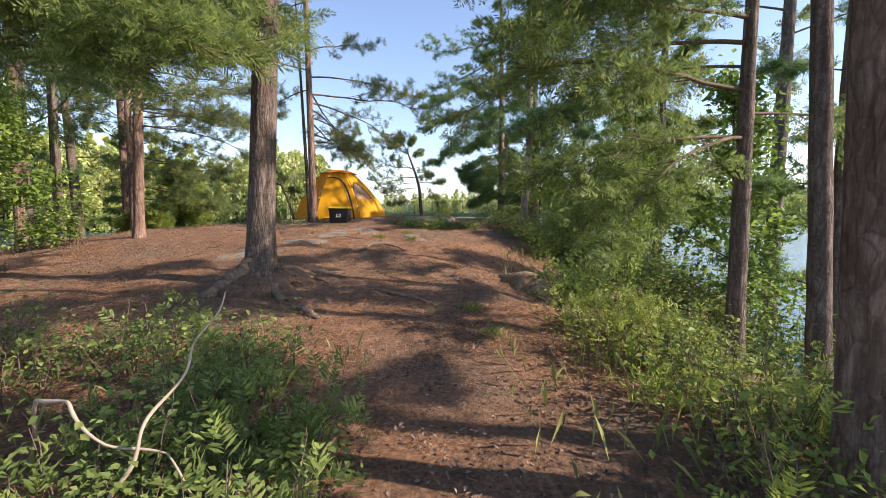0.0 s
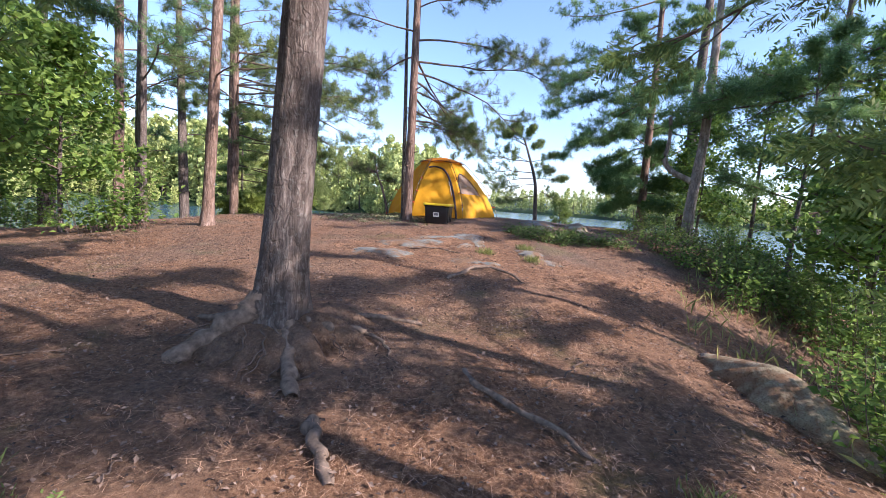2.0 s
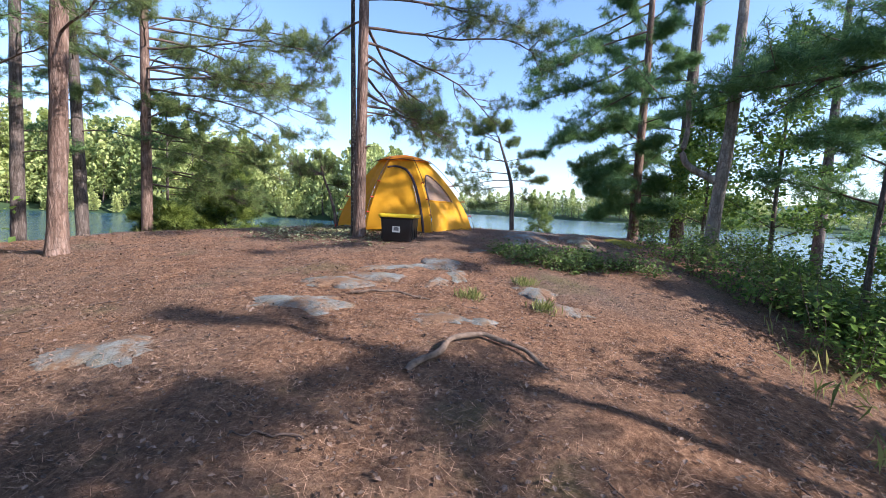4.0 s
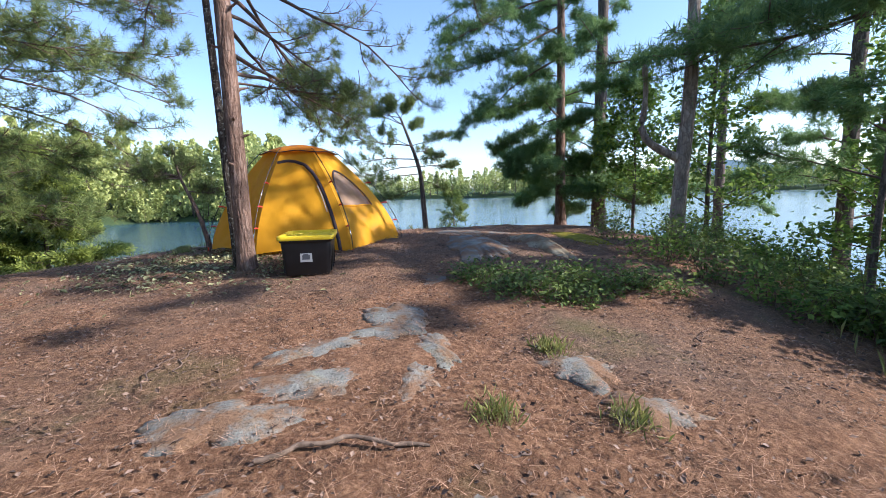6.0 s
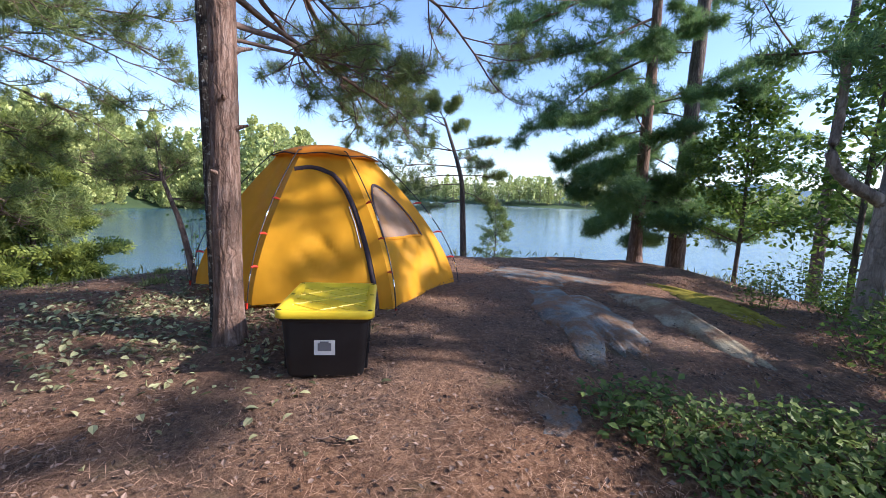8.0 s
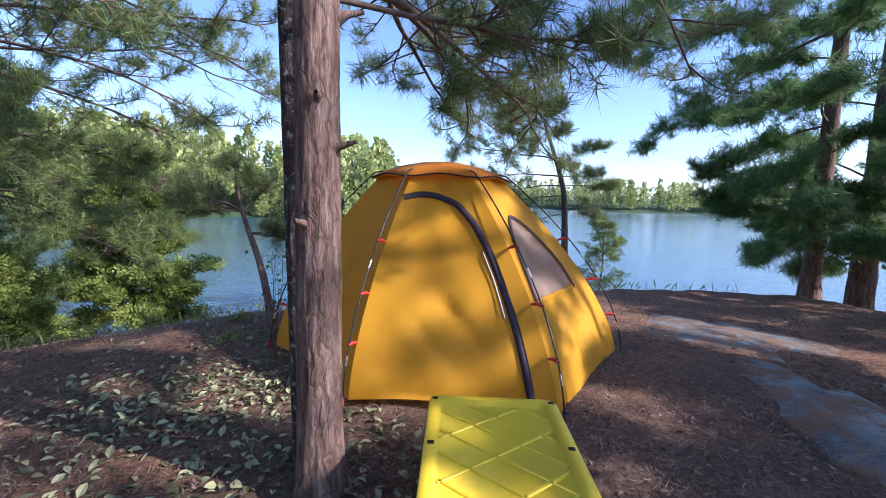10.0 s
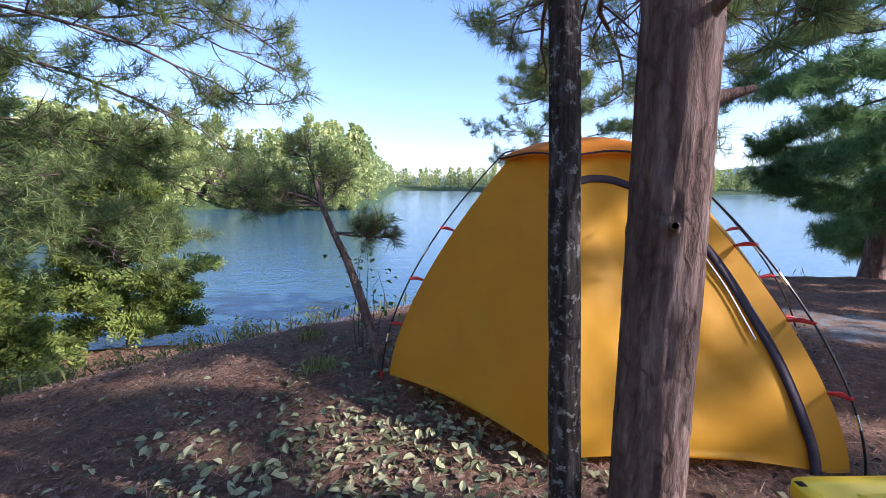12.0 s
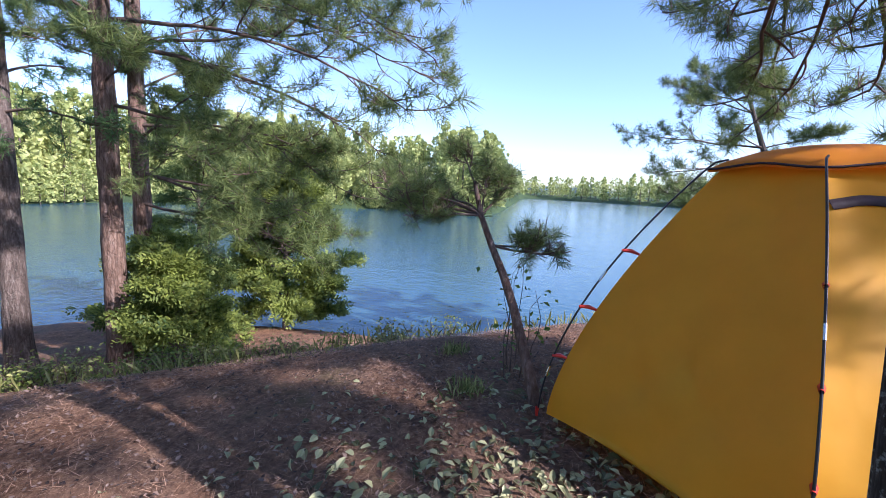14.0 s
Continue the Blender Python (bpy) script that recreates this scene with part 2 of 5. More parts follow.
M_HOLE_SHADE = plain("hole_shade", (0.02, 0.018, 0.012), 0.8, 0.2, 0.2, 20)
M_STICKER = plain("white_sticker", (0.62, 0.62, 0.60), 0.5, 0.4, 0.08, 20)
M_PRINT = plain("grey_print", (0.14, 0.14, 0.15), 0.5, 0.4, 0.1, 20)
M_MOSS = plain("yellow_moss", (0.24, 0.20, 0.03), 0.95, 0.1, 0.45, 14.0, 0.0, 0.9)


# ---------- mesh tools ----------
class Geo:
    """Vertices with triangles and quads, gathered into one mesh."""

    def __init__(self):
        self.v, self.f, self.n = [], [], 0

    def add(self, v, f):
        v = np.asarray(v, dtype=np.float32).reshape(-1, 3)
        self.v.append(v)
        self.f.append(np.asarray(f, dtype=np.int64) + self.n)
        self.n += len(v)
        return self

    def mesh(self, name, material, smooth=True):
        me = bpy.data.meshes.new(name)
        v = np.concatenate(self.v)
        me.vertices.add(len(v))
        me.vertices.foreach_set("co", v.ravel())
        loops = np.concatenate([f.ravel() for f in self.f])
        sizes = np.concatenate([np.full(len(f), f.shape[1]) for f in self.f])
        me.loops.add(len(loops))
        me.loops.foreach_set("vertex_index", loops.astype(np.int32))
        me.polygons.add(len(sizes))
        starts = np.concatenate([[0], np.cumsum(sizes)[:-1]])
        me.polygons.foreach_set("loop_start", starts.astype(np.int32))
        me.polygons.foreach_set("use_smooth", np.full(len(sizes), smooth))
        me.update(calc_edges=True)
        me.validate()
        me.materials.append(material)
        return me


def put(name, geo, material, parent=None, label="", smooth=True, matrix=None):
    """Links gathered geometry as one mesh object, under a thing where one is given."""
    ob = new(name, geo.mesh(name, material, smooth))
    if parent is not None:
        ob.parent = parent
    if matrix is not None:
        ob.matrix_basis = matrix
    if label:
        tagged(ob, label)
    return ob


def part(name, bm, material, parent, label="", smooth=False):
    me = bpy.data.meshes.new(name)
    bmesh.ops.recalc_face_normals(bm, faces=bm.faces)
    bm.to_mesh(me)
    bm.free()
    for poly in me.polygons:
        poly.use_smooth = smooth
    me.materials.append(material)
    ob = new(name, me)
    ob.parent = parent
    if label:
        tagged(ob, label)
    return ob


def empty(name, x, y, z, label, category, group="", kind="", turn=0):
    ob = new(name)
    ob.matrix_basis = pose(x, y, z, 0, 0, turn)
    return tagged(ob, label, category, group, kind)


def tube(path, radii, sides=8, rough=0.0, rng=None, cap=True):
    """A tapered tube along a path, with uneven girth."""
    path = np.asarray(path, dtype=float)
    n = len(path)
    radii = np.broadcast_to(np.asarray(radii, dtype=float), (n,))
    tan = np.gradient(path, axis=0)
    tan /= np.linalg.norm(tan, axis=1)[:, None] + 1e-9
    ref = np.array([0.0, 0.0, 1.0]) if abs(tan[0][2]) < 0.8 else np.array([1.0, 0.0, 0.0])
    a = np.cross(tan, ref)
    a /= np.linalg.norm(a, axis=1)[:, None] + 1e-9
    b = np.cross(tan, a)
    ang = np.linspace(0, 2 * np.pi, sides, endpoint=False)
    rad = radii[:, None] * np.ones(sides)
    if rough and rng is not None:
        rad = rad * (1 + rough * rng.standard_normal(rad.shape))
    v = path[:, None, :] + rad[:, :, None] * (np.cos(ang)[None, :, None] * a[:, None, :] + np.sin(ang)[None, :, None] * b[:, None, :])
    i, j = np.meshgrid(np.arange(n - 1), np.arange(sides), indexing="ij")
    k = (j + 1) % sides
    f = np.stack([i * sides + j, i * sides + k, (i + 1) * sides + k, (i + 1) * sides + j], -1).reshape(-1, 4)
    return v.reshape(-1, 3), f


def frames_for(d, rng):
    """Random rotations whose z axis is d."""
    d = d / (np.linalg.norm(d, axis=1)[:, None] + 1e-9)
    r = rng.standard_normal(d.shape)
    x = np.cross(r, d)
    x /= np.linalg.norm(x, axis=1)[:, None] + 1e-9
    return np.stack([x, np.cross(d, x), d], -1)


def scatter(geo, tv, tf, pos, rot, size):
    """Copies the little template (tv, tf) to many places, in one mesh."""
    n, k = len(pos), len(tv)
    if n == 0:
        return
    v = np.einsum("nij,kj->nki", rot, tv) * size[:, None, None] + pos[:, None, :]
    f = tf[None] + (np.arange(n) * k)[:, None, None]
    geo.add(v.reshape(-1, 3), f.reshape(-1, tf.shape[1]))


def tuft_template(needles, length, width, lift, rng, flat=1.0):
    """A brush of needles round the z axis; lift: how far forward they point."""
    v, f = [], []
    for i in range(needles):
        a = rng.uniform(0, 2 * np.pi)
        el = lift + rng.uniform(-0.5, 0.6)
        d = np.array([np.cos(a) * np.cos(el), np.sin(a) * np.cos(el) * flat, np.sin(el)])
        side = np.cross(d, rng.standard_normal(3))
        side /= np.linalg.norm(side)
        base = np.array([0, 0, rng.uniform(-0.5, 0.25) * length])
        ln = length * rng.uniform(0.7, 1.1)
        v += [base - side * width / 2, base + side * width / 2, base + d * ln]
        f.append([3 * i, 3 * i + 1, 3 * i + 2])
    return np.array(v), np.array(f)


def spray_template(leaves, length, width, rng):
    """A flat feathery spray that grows along z and lies about in the x-z plane."""
    v, f = [], []
    for i in range(leaves):
        t = (i + 0.5) / leaves
        s = 1 if i % 2 else -1
        base = np.array([0, rng.normal(0, 0.01), t * length])
        ln = length * (0.55 if leaves < 20 else 0.32) * (1.1 - t) + 0.02
        d = np.array([s * rng.uniform(0.6, 1.0), rng.normal(0, 0.25), rng.uniform(0.4, 0.9)])
        d /= np.linalg.norm(d)
        side = np.cross(d, [0, 1, 0])
        v += [base, base + d * ln * 0.5 + side * width, base + d * ln, base + d * ln * 0.5 - side * width]
        f.append([4 * i, 4 * i + 1, 4 * i + 2, 4 * i + 3])
    return np.array(v), np.array(f)


def leaf_template(length, width, curl):
    """One pointed leaf, folded along its rib, along y."""
    v = np.array([[0, 0, 0], [width * 0.42, length * 0.35, curl], [width * 0.34, length * 0.7, curl * 0.6], [0, length, -curl * 0.6],
                  [-width * 0.34, length * 0.7, curl * 0.6], [-width * 0.42, length * 0.35, curl], [0, length * 0.5, 0]])
    f = np.array([[0, 1, 6], [1, 2, 6], [2, 3, 6], [3, 4, 6], [4, 5, 6], [5, 0, 6]])
    return v, f


def small_leaf(length, width, curl):
    """A leaf folded along its rib, of two faces."""
    return np.array([[0, 0, 0], [width / 2, length * 0.5, curl], [0, length, 0], [-width / 2, length * 0.45, curl]]), np.array([[0, 1, 2], [0, 2, 3]])


# ---------- the lie of the land ----------
WATER = -1.4
CENTRE_Y = ([-40, -8, 0, 2.5, 4.5, 7.3, 9, 10.5, 12, 13.5, 15, 30], [-0.5, -0.25, 0.0, 0.1, 0.28, 0.60, 0.82, 0.93, 1.03, 1.07, 1.03, 0.9])
RIGHT_LIP = ([-20, 0, 3, 6, 8, 10, 12.5, 20], [6.0, 3.6, 2.0, 0.25, 0.6, 1.3, 2.5, 2.6])


def soft(d, w):
    return w * np.logaddexp(0.0, d / w)


def smooth_interp(v, xs, ys):
    return (np.interp(v - 0.9, xs, ys) + np.interp(v, xs, ys) * 2 + np.interp(v + 0.9, xs, ys)) / 4


def shore_distance(theta):
    """Metres from the camp to the far shore, by degrees left of +y."""
    near = 1 / (1 + np.exp(-(theta - 12.5) / 0.7)) / (1 + np.exp((theta - 115) / 3.0))
    return 330 + 60 * np.sin(theta / 9.0) - near * (262 + 60 * np.sin(theta / 9.0)) + near * 4 * np.sin(theta / 4.0)


def back_lip(x):
    return 15.0 + 0.78 * np.clip(x + 4.3, -7, -0.0) + 0.6 * np.clip(x + 4.3, 0, 1.0) + 0.25 * np.clip(x + 4.8, 0, 3) + 0.3 * np.clip(x + 1.0, 0, 4)


def land(x, y):
    """The ground's height."""
    x, y = np.asarray(x, dtype=float), np.asarray(y, dtype=float)
    h = smooth_interp(y, *CENTRE_Y)
    h = h - 0.075 * soft(-(x + 4.6), 0.8)
    lip_r = smooth_interp(y, *RIGHT_LIP)
    h = h - 0.40 * soft(x - lip_r, 0.5)
    lip_b = back_lip(x)
    fall = soft(y - lip_b, 0.5)
    left = 1 / (1 + np.exp(np.clip((x + 5.2) / 0.5, -40, 40)))
    shelf = 1 / (1 + np.exp(np.clip((x + 7.6) / 0.4, -40, 40))) / (1 + np.exp(np.clip((y - 19.5) / 0.5, -40, 40)))
    steep = (0.34 + 0.12 * left) * fall
    h = h - shelf * 1.75 * (1 - np.exp(-steep / 1.75)) - (1 - shelf) * steep
    h = h - 0.3 * soft(-17 - x, 0.8)
    h = h + 0.05 * np.sin(0.9 * x + 0.5 * y) * np.cos(0.7 * y - 0.3 * x) * np.exp(-((x + 1) / 25) ** 2)
    h = np.maximum(h, -3.2 + 0.1 * np.sin(x * 0.2))
    dx, dy = x + 3.0, y - 11.0
    dist = np.hypot(dx, dy)
    theta = np.degrees(np.arctan2(-dx, dy))
    ds = shore_distance(theta)
    rise = np.clip((dist - ds) * 0.25, -2.0, 2.5) + np.clip((dist - ds) * 0.03, 0, 6)
    hills = 66 * np.exp(-((theta + 34) / 14.0) ** 2) + 40 * np.exp(-((theta + 60) / 16.0) ** 2) + 26 * np.exp(-((theta - 2) / 6.0) ** 2) + 16 * np.sin(theta * 0.21) ** 2 + 5 * np.sin(theta * 0.9)
    rise = rise + hills * np.clip((dist - 1100) / 500, 0, 1)
    return np.where((dist > 45) & ((y > -25) | (dist > 150)), np.maximum(WATER + rise, -3.2), h)


def gz(x, y):
    return float(land(x, y))


def axis(lo, hi, step, reach):
    fine = np.arange(lo, hi + step / 2, step)
    out, s = [], step
    v = hi
    while v < reach:
        s *= 1.13
        v += s
        out.append(v)
    out = np.array(out)
    return np.concatenate([(lo - (out - hi))[::-1], fine, out])


def build_ground():
    xs, ys = axis(-11.0, 5.0, 0.085, 2600), axis(-1.5, 18.5, 0.085, 2600)
    X, Y = np.meshgrid(xs, ys)
    Z = land(X, Y)
    near = (X > -14) & (X < 8) & (Y > -5) & (Y < 22)
    rng = np.random.default_rng(5)
    rough = np.zeros_like(Z)
    for amp, fx, fy, ph in ((0.012, 3.1, 2.3, 0.3), (0.010, -2.2, 4.7, 1.1), (0.007, 7.3, 5.1, 2.0), (0.006, -9.7, 6.3, 0.7)):
        rough += amp * np.sin(X * fx + Y * fy + ph + np.sin(X * 1.7 - Y * 1.3))
    Z = Z + np.where(near, rough + rng.normal(0, 0.0035, Z.shape), 0)
    g = Geo()
    nx, ny = len(xs), len(ys)
    i, j = np.meshgrid(np.arange(ny - 1), np.arange(nx - 1), indexing="ij")
    f = np.stack([i * nx + j, i * nx + j + 1, (i + 1) * nx + j + 1, (i + 1) * nx + j], -1).reshape(-1, 4)
    g.add(np.stack([X, Y, Z], -1).reshape(-1, 3), f)
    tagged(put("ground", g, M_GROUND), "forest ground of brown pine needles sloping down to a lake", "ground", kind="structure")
    w = Geo()
    ws = axis(-60, 60, 6.0, 2500)
    X, Y = np.meshgrid(ws, ws)
    n = len(ws)
    i, j = np.meshgrid(np.arange(n - 1), np.arange(n - 1), indexing="ij")
    w.add(np.stack([X, Y, np.full_like(X, WATER)], -1).reshape(-1, 3), np.stack([i * n + j, i * n + j + 1, (i + 1) * n + j + 1, (i + 1) * n + j], -1).reshape(-1, 4))
    tagged(put("water", w, M_WATER), "blue rippled lake water reflecting the sky", "lake", kind="structure")


build_ground()


# ---------- trees ----------
TEMPL = np.random.default_rng(11)
TUFT_NEAR = tuft_template(58, 0.125, 0.0036, 0.35, TEMPL)
TUFT_FAR = tuft_template(26, 0.13, 0.0065, 0.35, TEMPL)
TUFT_SOFT = tuft_template(16, 0.11, 0.0080, 0.4, TEMPL)
SPRAY = spray_template(10, 0.16, 0.010, TEMPL)
SPRAY_NEAR = spray_template(20, 0.17, 0.0052, TEMPL)
SPRAY_CEDAR = spray_template(7, 0.13, 0.012, TEMPL)
SPRAY_FINE = spray_template(12, 0.11, 0.007, TEMPL)
LEAF = small_leaf(0.075, 0.05, 0.010)
SPECIES = {
    "red_pine": (TUFT_NEAR, M_RED_NEEDLE), "red_pine_far": (TUFT_FAR, M_RED_NEEDLE), "white_pine": (TUFT_SOFT, M_WHITE_NEEDLE),
    "hemlock": (SPRAY, M_HEMLOCK), "hemlock_near": (SPRAY_NEAR, M_HEMLOCK), "cedar": (SPRAY_CEDAR, M_CEDAR), "broadleaf": (LEAF, M_LEAF),
}


def bough(start, az, length, elev, droop, rng, r0, twigs=14, habit="white"):
    """A limb with side twigs. Returns wood tubes, and places and directions for foliage.
    habit: red pines carry brushes on bare twigs' ends, white pines soft pads all along."""
    n = 12
    t = np.linspace(0, 1, n)
    wob = np.cumsum(rng.normal(0, 0.03, (n, 3)), axis=0) * length * 0.35
    a = radians(az) + np.cumsum(rng.normal(0, 0.09, n))
    e = radians(elev) - radians(droop) * t + np.cumsum(rng.normal(0, 0.04, n))
    step = length / (n - 1)
    d = np.stack([np.cos(a) * np.cos(e), np.sin(a) * np.cos(e), np.sin(e)], -1)
    path = np.asarray(start) + np.concatenate([[np.zeros(3)], np.cumsum(d[:-1] * step, axis=0)]) + wob * t[:, None]
    wood = [(path, r0 * (1 - 0.85 * t) + 0.003)]
    pos, dirs = [], []
    red = habit == "red"
    for k in range(twigs):
        u = min((0.28 if red else 0.2) + 0.75 * (k + rng.uniform(0, 0.9)) / twigs, 0.99)
        i = min(int(u * (n - 1)), n - 2)
        p0 = path[i] + (path[i + 1] - path[i]) * (u * (n - 1) - i)
        tl = length * rng.uniform(0.16, 0.42) * (1.15 - u * 0.75)
        s = 1 if k % 2 else -1
        ang = a[i] + s * rng.uniform(0.35, 1.1)
        m = 7
        tt = np.linspace(0, 1, m)
        ee = e[i] * 0.6 + rng.normal(0.02, 0.38) + (0.75 if red else 0.3) * tt ** 2
        aa = ang - s * 0.5 * tt + np.cumsum(rng.normal(0, 0.12, m))
        dd = np.stack([np.cos(aa) * np.cos(ee), np.sin(aa) * np.cos(ee), np.sin(ee)], -1)
        tp = p0 + np.concatenate([[np.zeros(3)], np.cumsum(dd[:-1] * tl / (m - 1), axis=0)])
        wood.append((tp, r0 * 0.28 * (1 - 0.7 * tt) + 0.0022))
        bare = red and rng.random() < 0.16
        if red:
            # short shoots on the outer half, each ending in one brush of needles
            for q in range(2, m):
                for _ in range(2 if q < m - 1 else 3):
                    off = dd[q] * rng.uniform(0.3, 1.0) + rng.normal(0, 0.6, 3) + [0, 0, 0.25]
                    off *= rng.uniform(0.05, 0.13) * (0.7 + 0.3 * length ** 0.5) / np.linalg.norm(off) * (1.5 if bare else 1)
                    tip = tp[q] + off
                    wood.append((np.stack([tp[q], tp[q] + off * 0.5 + dd[q] * 0.015, tip]), np.array([0.0042, 0.0036, 0.003])))
                    if not bare and (q > 2 or rng.random() < 0.4):
                        pos.append(tip)
                        dirs.append(off / np.linalg.norm(off) + [0, 0, 0.3])
            if not bare:
                pos.append(tp[-1])
                dirs.append(dd[-1])
            continue
        for q in range(2, m):
            pos.append(tp[q])
            dirs.append(dd[q])
            for _ in range(2):
                off = rng.normal(0, 1, 3)
                off[2] = off[2] * 0.45 + 0.15
                off *= 0.065 * length ** 0.5
                pos.append(tp[q - 1] + off)
                dirs.append(dd[q] * 0.7 + off / (np.linalg.norm(off) + 1e-6))
    pos.append(path[-1])
    dirs.append(d[-1])
    return wood, np.array(pos), np.array(dirs)


def trunk_path(h, lean, bend, rng, t):
    x = lean[0] * t * h + bend * np.sin(t * 5 + rng.uniform(0, 6)) * t
    y = lean[1] * t * h + bend * np.cos(t * 4 + rng.uniform(0, 6)) * t
    return np.stack([x - x[0], y - y[0], t * h - 0.12], -1)


def flared(radii, z, r, flare):
    return radii + flare * r * np.exp(-np.maximum(z, 0) / (r * 1.6))


def tree(label, x, y, height, r, species, bark, seed, lean=(0, 0), bend=0.05, z0=2.0, count=16, reach=2.2, droop=25, elev=15, extra=(), size=1.0, per=1.0, sides=12, flare=0.5, fine=False, twigs=9, category="pine tree", group="", fill=1, name="", sink=0.0, spine=None):
    """A tree with a tapered trunk, limbs and a crown of separate tufts or leaves."""
    rng = np.random.default_rng(seed)
    base = gz(x, y) - sink
    root = empty(name or (category.replace(" ", "_")), x, y, base, label, category, group)
    levels = np.concatenate([np.arange(0, 5.2, 0.035), np.arange(5.2, height, 0.5), [height]]) / height if fine else np.linspace(0, 1, int(height / 0.25) + 2)
    n = len(levels)
    path = trunk_path(height, lean, bend, rng, levels)
    if spine is not None:
        # a crooked stem bent through the given knots
        knots = np.asarray(spine, dtype=float)
        kt = np.concatenate([[0], np.cumsum(np.linalg.norm(np.diff(knots, axis=0), axis=1))])
        kt = kt / kt[-1]
        path = np.stack([np.interp(levels, kt, knots[:, c]) for c in range(3)], -1)
        for _ in range(max(2, n // 8)):
            path[1:-1] = (path[:-2] + 2 * path[1:-1] + path[2:]) / 4
    z = path[:, 2]
    rad = flared(r * (1 - 0.75 * np.clip(z / height, 0, 1) ** 1.2), z, r, flare)
    g = Geo()
    if fine:
        # deep bark plates: long cells between wandering furrows
        v, f = tube(path, rad, sides)
        v = v.reshape(n, sides, 3)
        ang = np.linspace(0, 2 * np.pi, sides, endpoint=False)
        A, Zz = np.meshgrid(ang, z)
        w = 0.55 * np.sin(2.1 * Zz + 2 * np.sin(A)) + 0.5 * np.sin(5.3 * Zz + 3 * A) * 0.5
        cells = np.round(2 * np.pi * r / 0.038)
        fur = np.abs(np.sin(cells * 0.5 * A + 2.2 * w + 0.8 * np.sin(9 * Zz + 2 * A)))
        ring = np.abs(np.sin(10.5 * Zz + 1.3 * np.sin(5 * A) + 1.6 * np.sin(3 * Zz + 2 * A)))
        depth = -0.008 * np.exp(-(fur / 0.2) ** 2) - 0.003 * np.exp(-(ring / 0.1) ** 2) + rng.normal(0, 0.0011, fur.shape)
        out = v - path[:, None, :]
        out /= np.linalg.norm(out, axis=2)[:, :, None]
        lobes = flare * r * 0.5 * np.exp(-np.maximum(Zz, 0) / (r * 1.2)) * np.sin(5 * A + 1.0)
        v = v + out * (depth + lobes)[:, :, None]
        g.add(v.reshape(-1, 3), f)
    else:
        g.add(*tube(path, rad, sides, 0.035, rng))
    put("trunk", g, bark, root)
    leaves, leafmat = SPECIES[species]
    allpos, alldir = [], []
    limbs = []
    for k in range(count):
        u = (k + rng.uniform(0, 0.9)) / max(count, 1)
        zz = z0 + (height * 0.97 - z0) * u
        ln = reach * (1.0 - 0.72 * u ** 1.3) * rng.uniform(0.7, 1.15)
        limbs.append((zz, rng.uniform(0, 360) if count < 6 else (k * 137.5 + rng.uniform(-25, 25)) % 360, ln, elev + 25 * u + rng.normal(0, 7), droop + rng.normal(0, 6), twigs))
    limbs += [(*e, int(twigs * 1.6)) for e in extra]
    for zz, az, ln, el, dr, tw in limbs:
        i = min(np.searchsorted(z, zz), n - 1)
        rr = np.clip(0.0065 * ln + 0.003, 0.006, rad[i] * 0.6)
        tw = tw if zz < 6.0 else max(4, tw // 2)
        wood, pos, dirs = bough(path[i], az, ln, el, dr, rng, rr, tw, "red" if species.startswith("red") else "white")
        bg = Geo()
        for p, w in wood:
            bg.add(*tube(p, w, 5 if len(p) > 8 else 3))
        put("branch", bg, M_TWIG if bark is not M_BARK_PALE else M_TWIG_PALE, root)
        allpos.append(pos)
        alldir.append(dirs)
    if allpos and per > 0:
        pos, dirs = np.concatenate(allpos), np.concatenate(alldir)
        cg = Geo()
        reps = max(1, int(fill))
        for rep in range(reps):
            keep = rng.random(len(pos)) < per
            p, d = pos[keep] + rng.normal(0, (0.11 if species == "broadleaf" else 0.025) + 0.03 * rep, (keep.sum(), 3)), dirs[keep] + rng.normal(0, 0.3, (keep.sum(), 3))
            if species in ("hemlock", "hemlock_near", "cedar"):
                d[:, 2] = d[:, 2] * 0.5 - 0.25
            if species == "broadleaf":
                d = rng.standard_normal(d.shape) * [0.5, 0.5, 1.0]
            scatter(cg, leaves[0], leaves[1], p, frames_for(d, rng), rng.uniform(0.7, 1.2, len(p)) * size)
        put("crown", cg, leafmat, root, smooth=False)
    return root


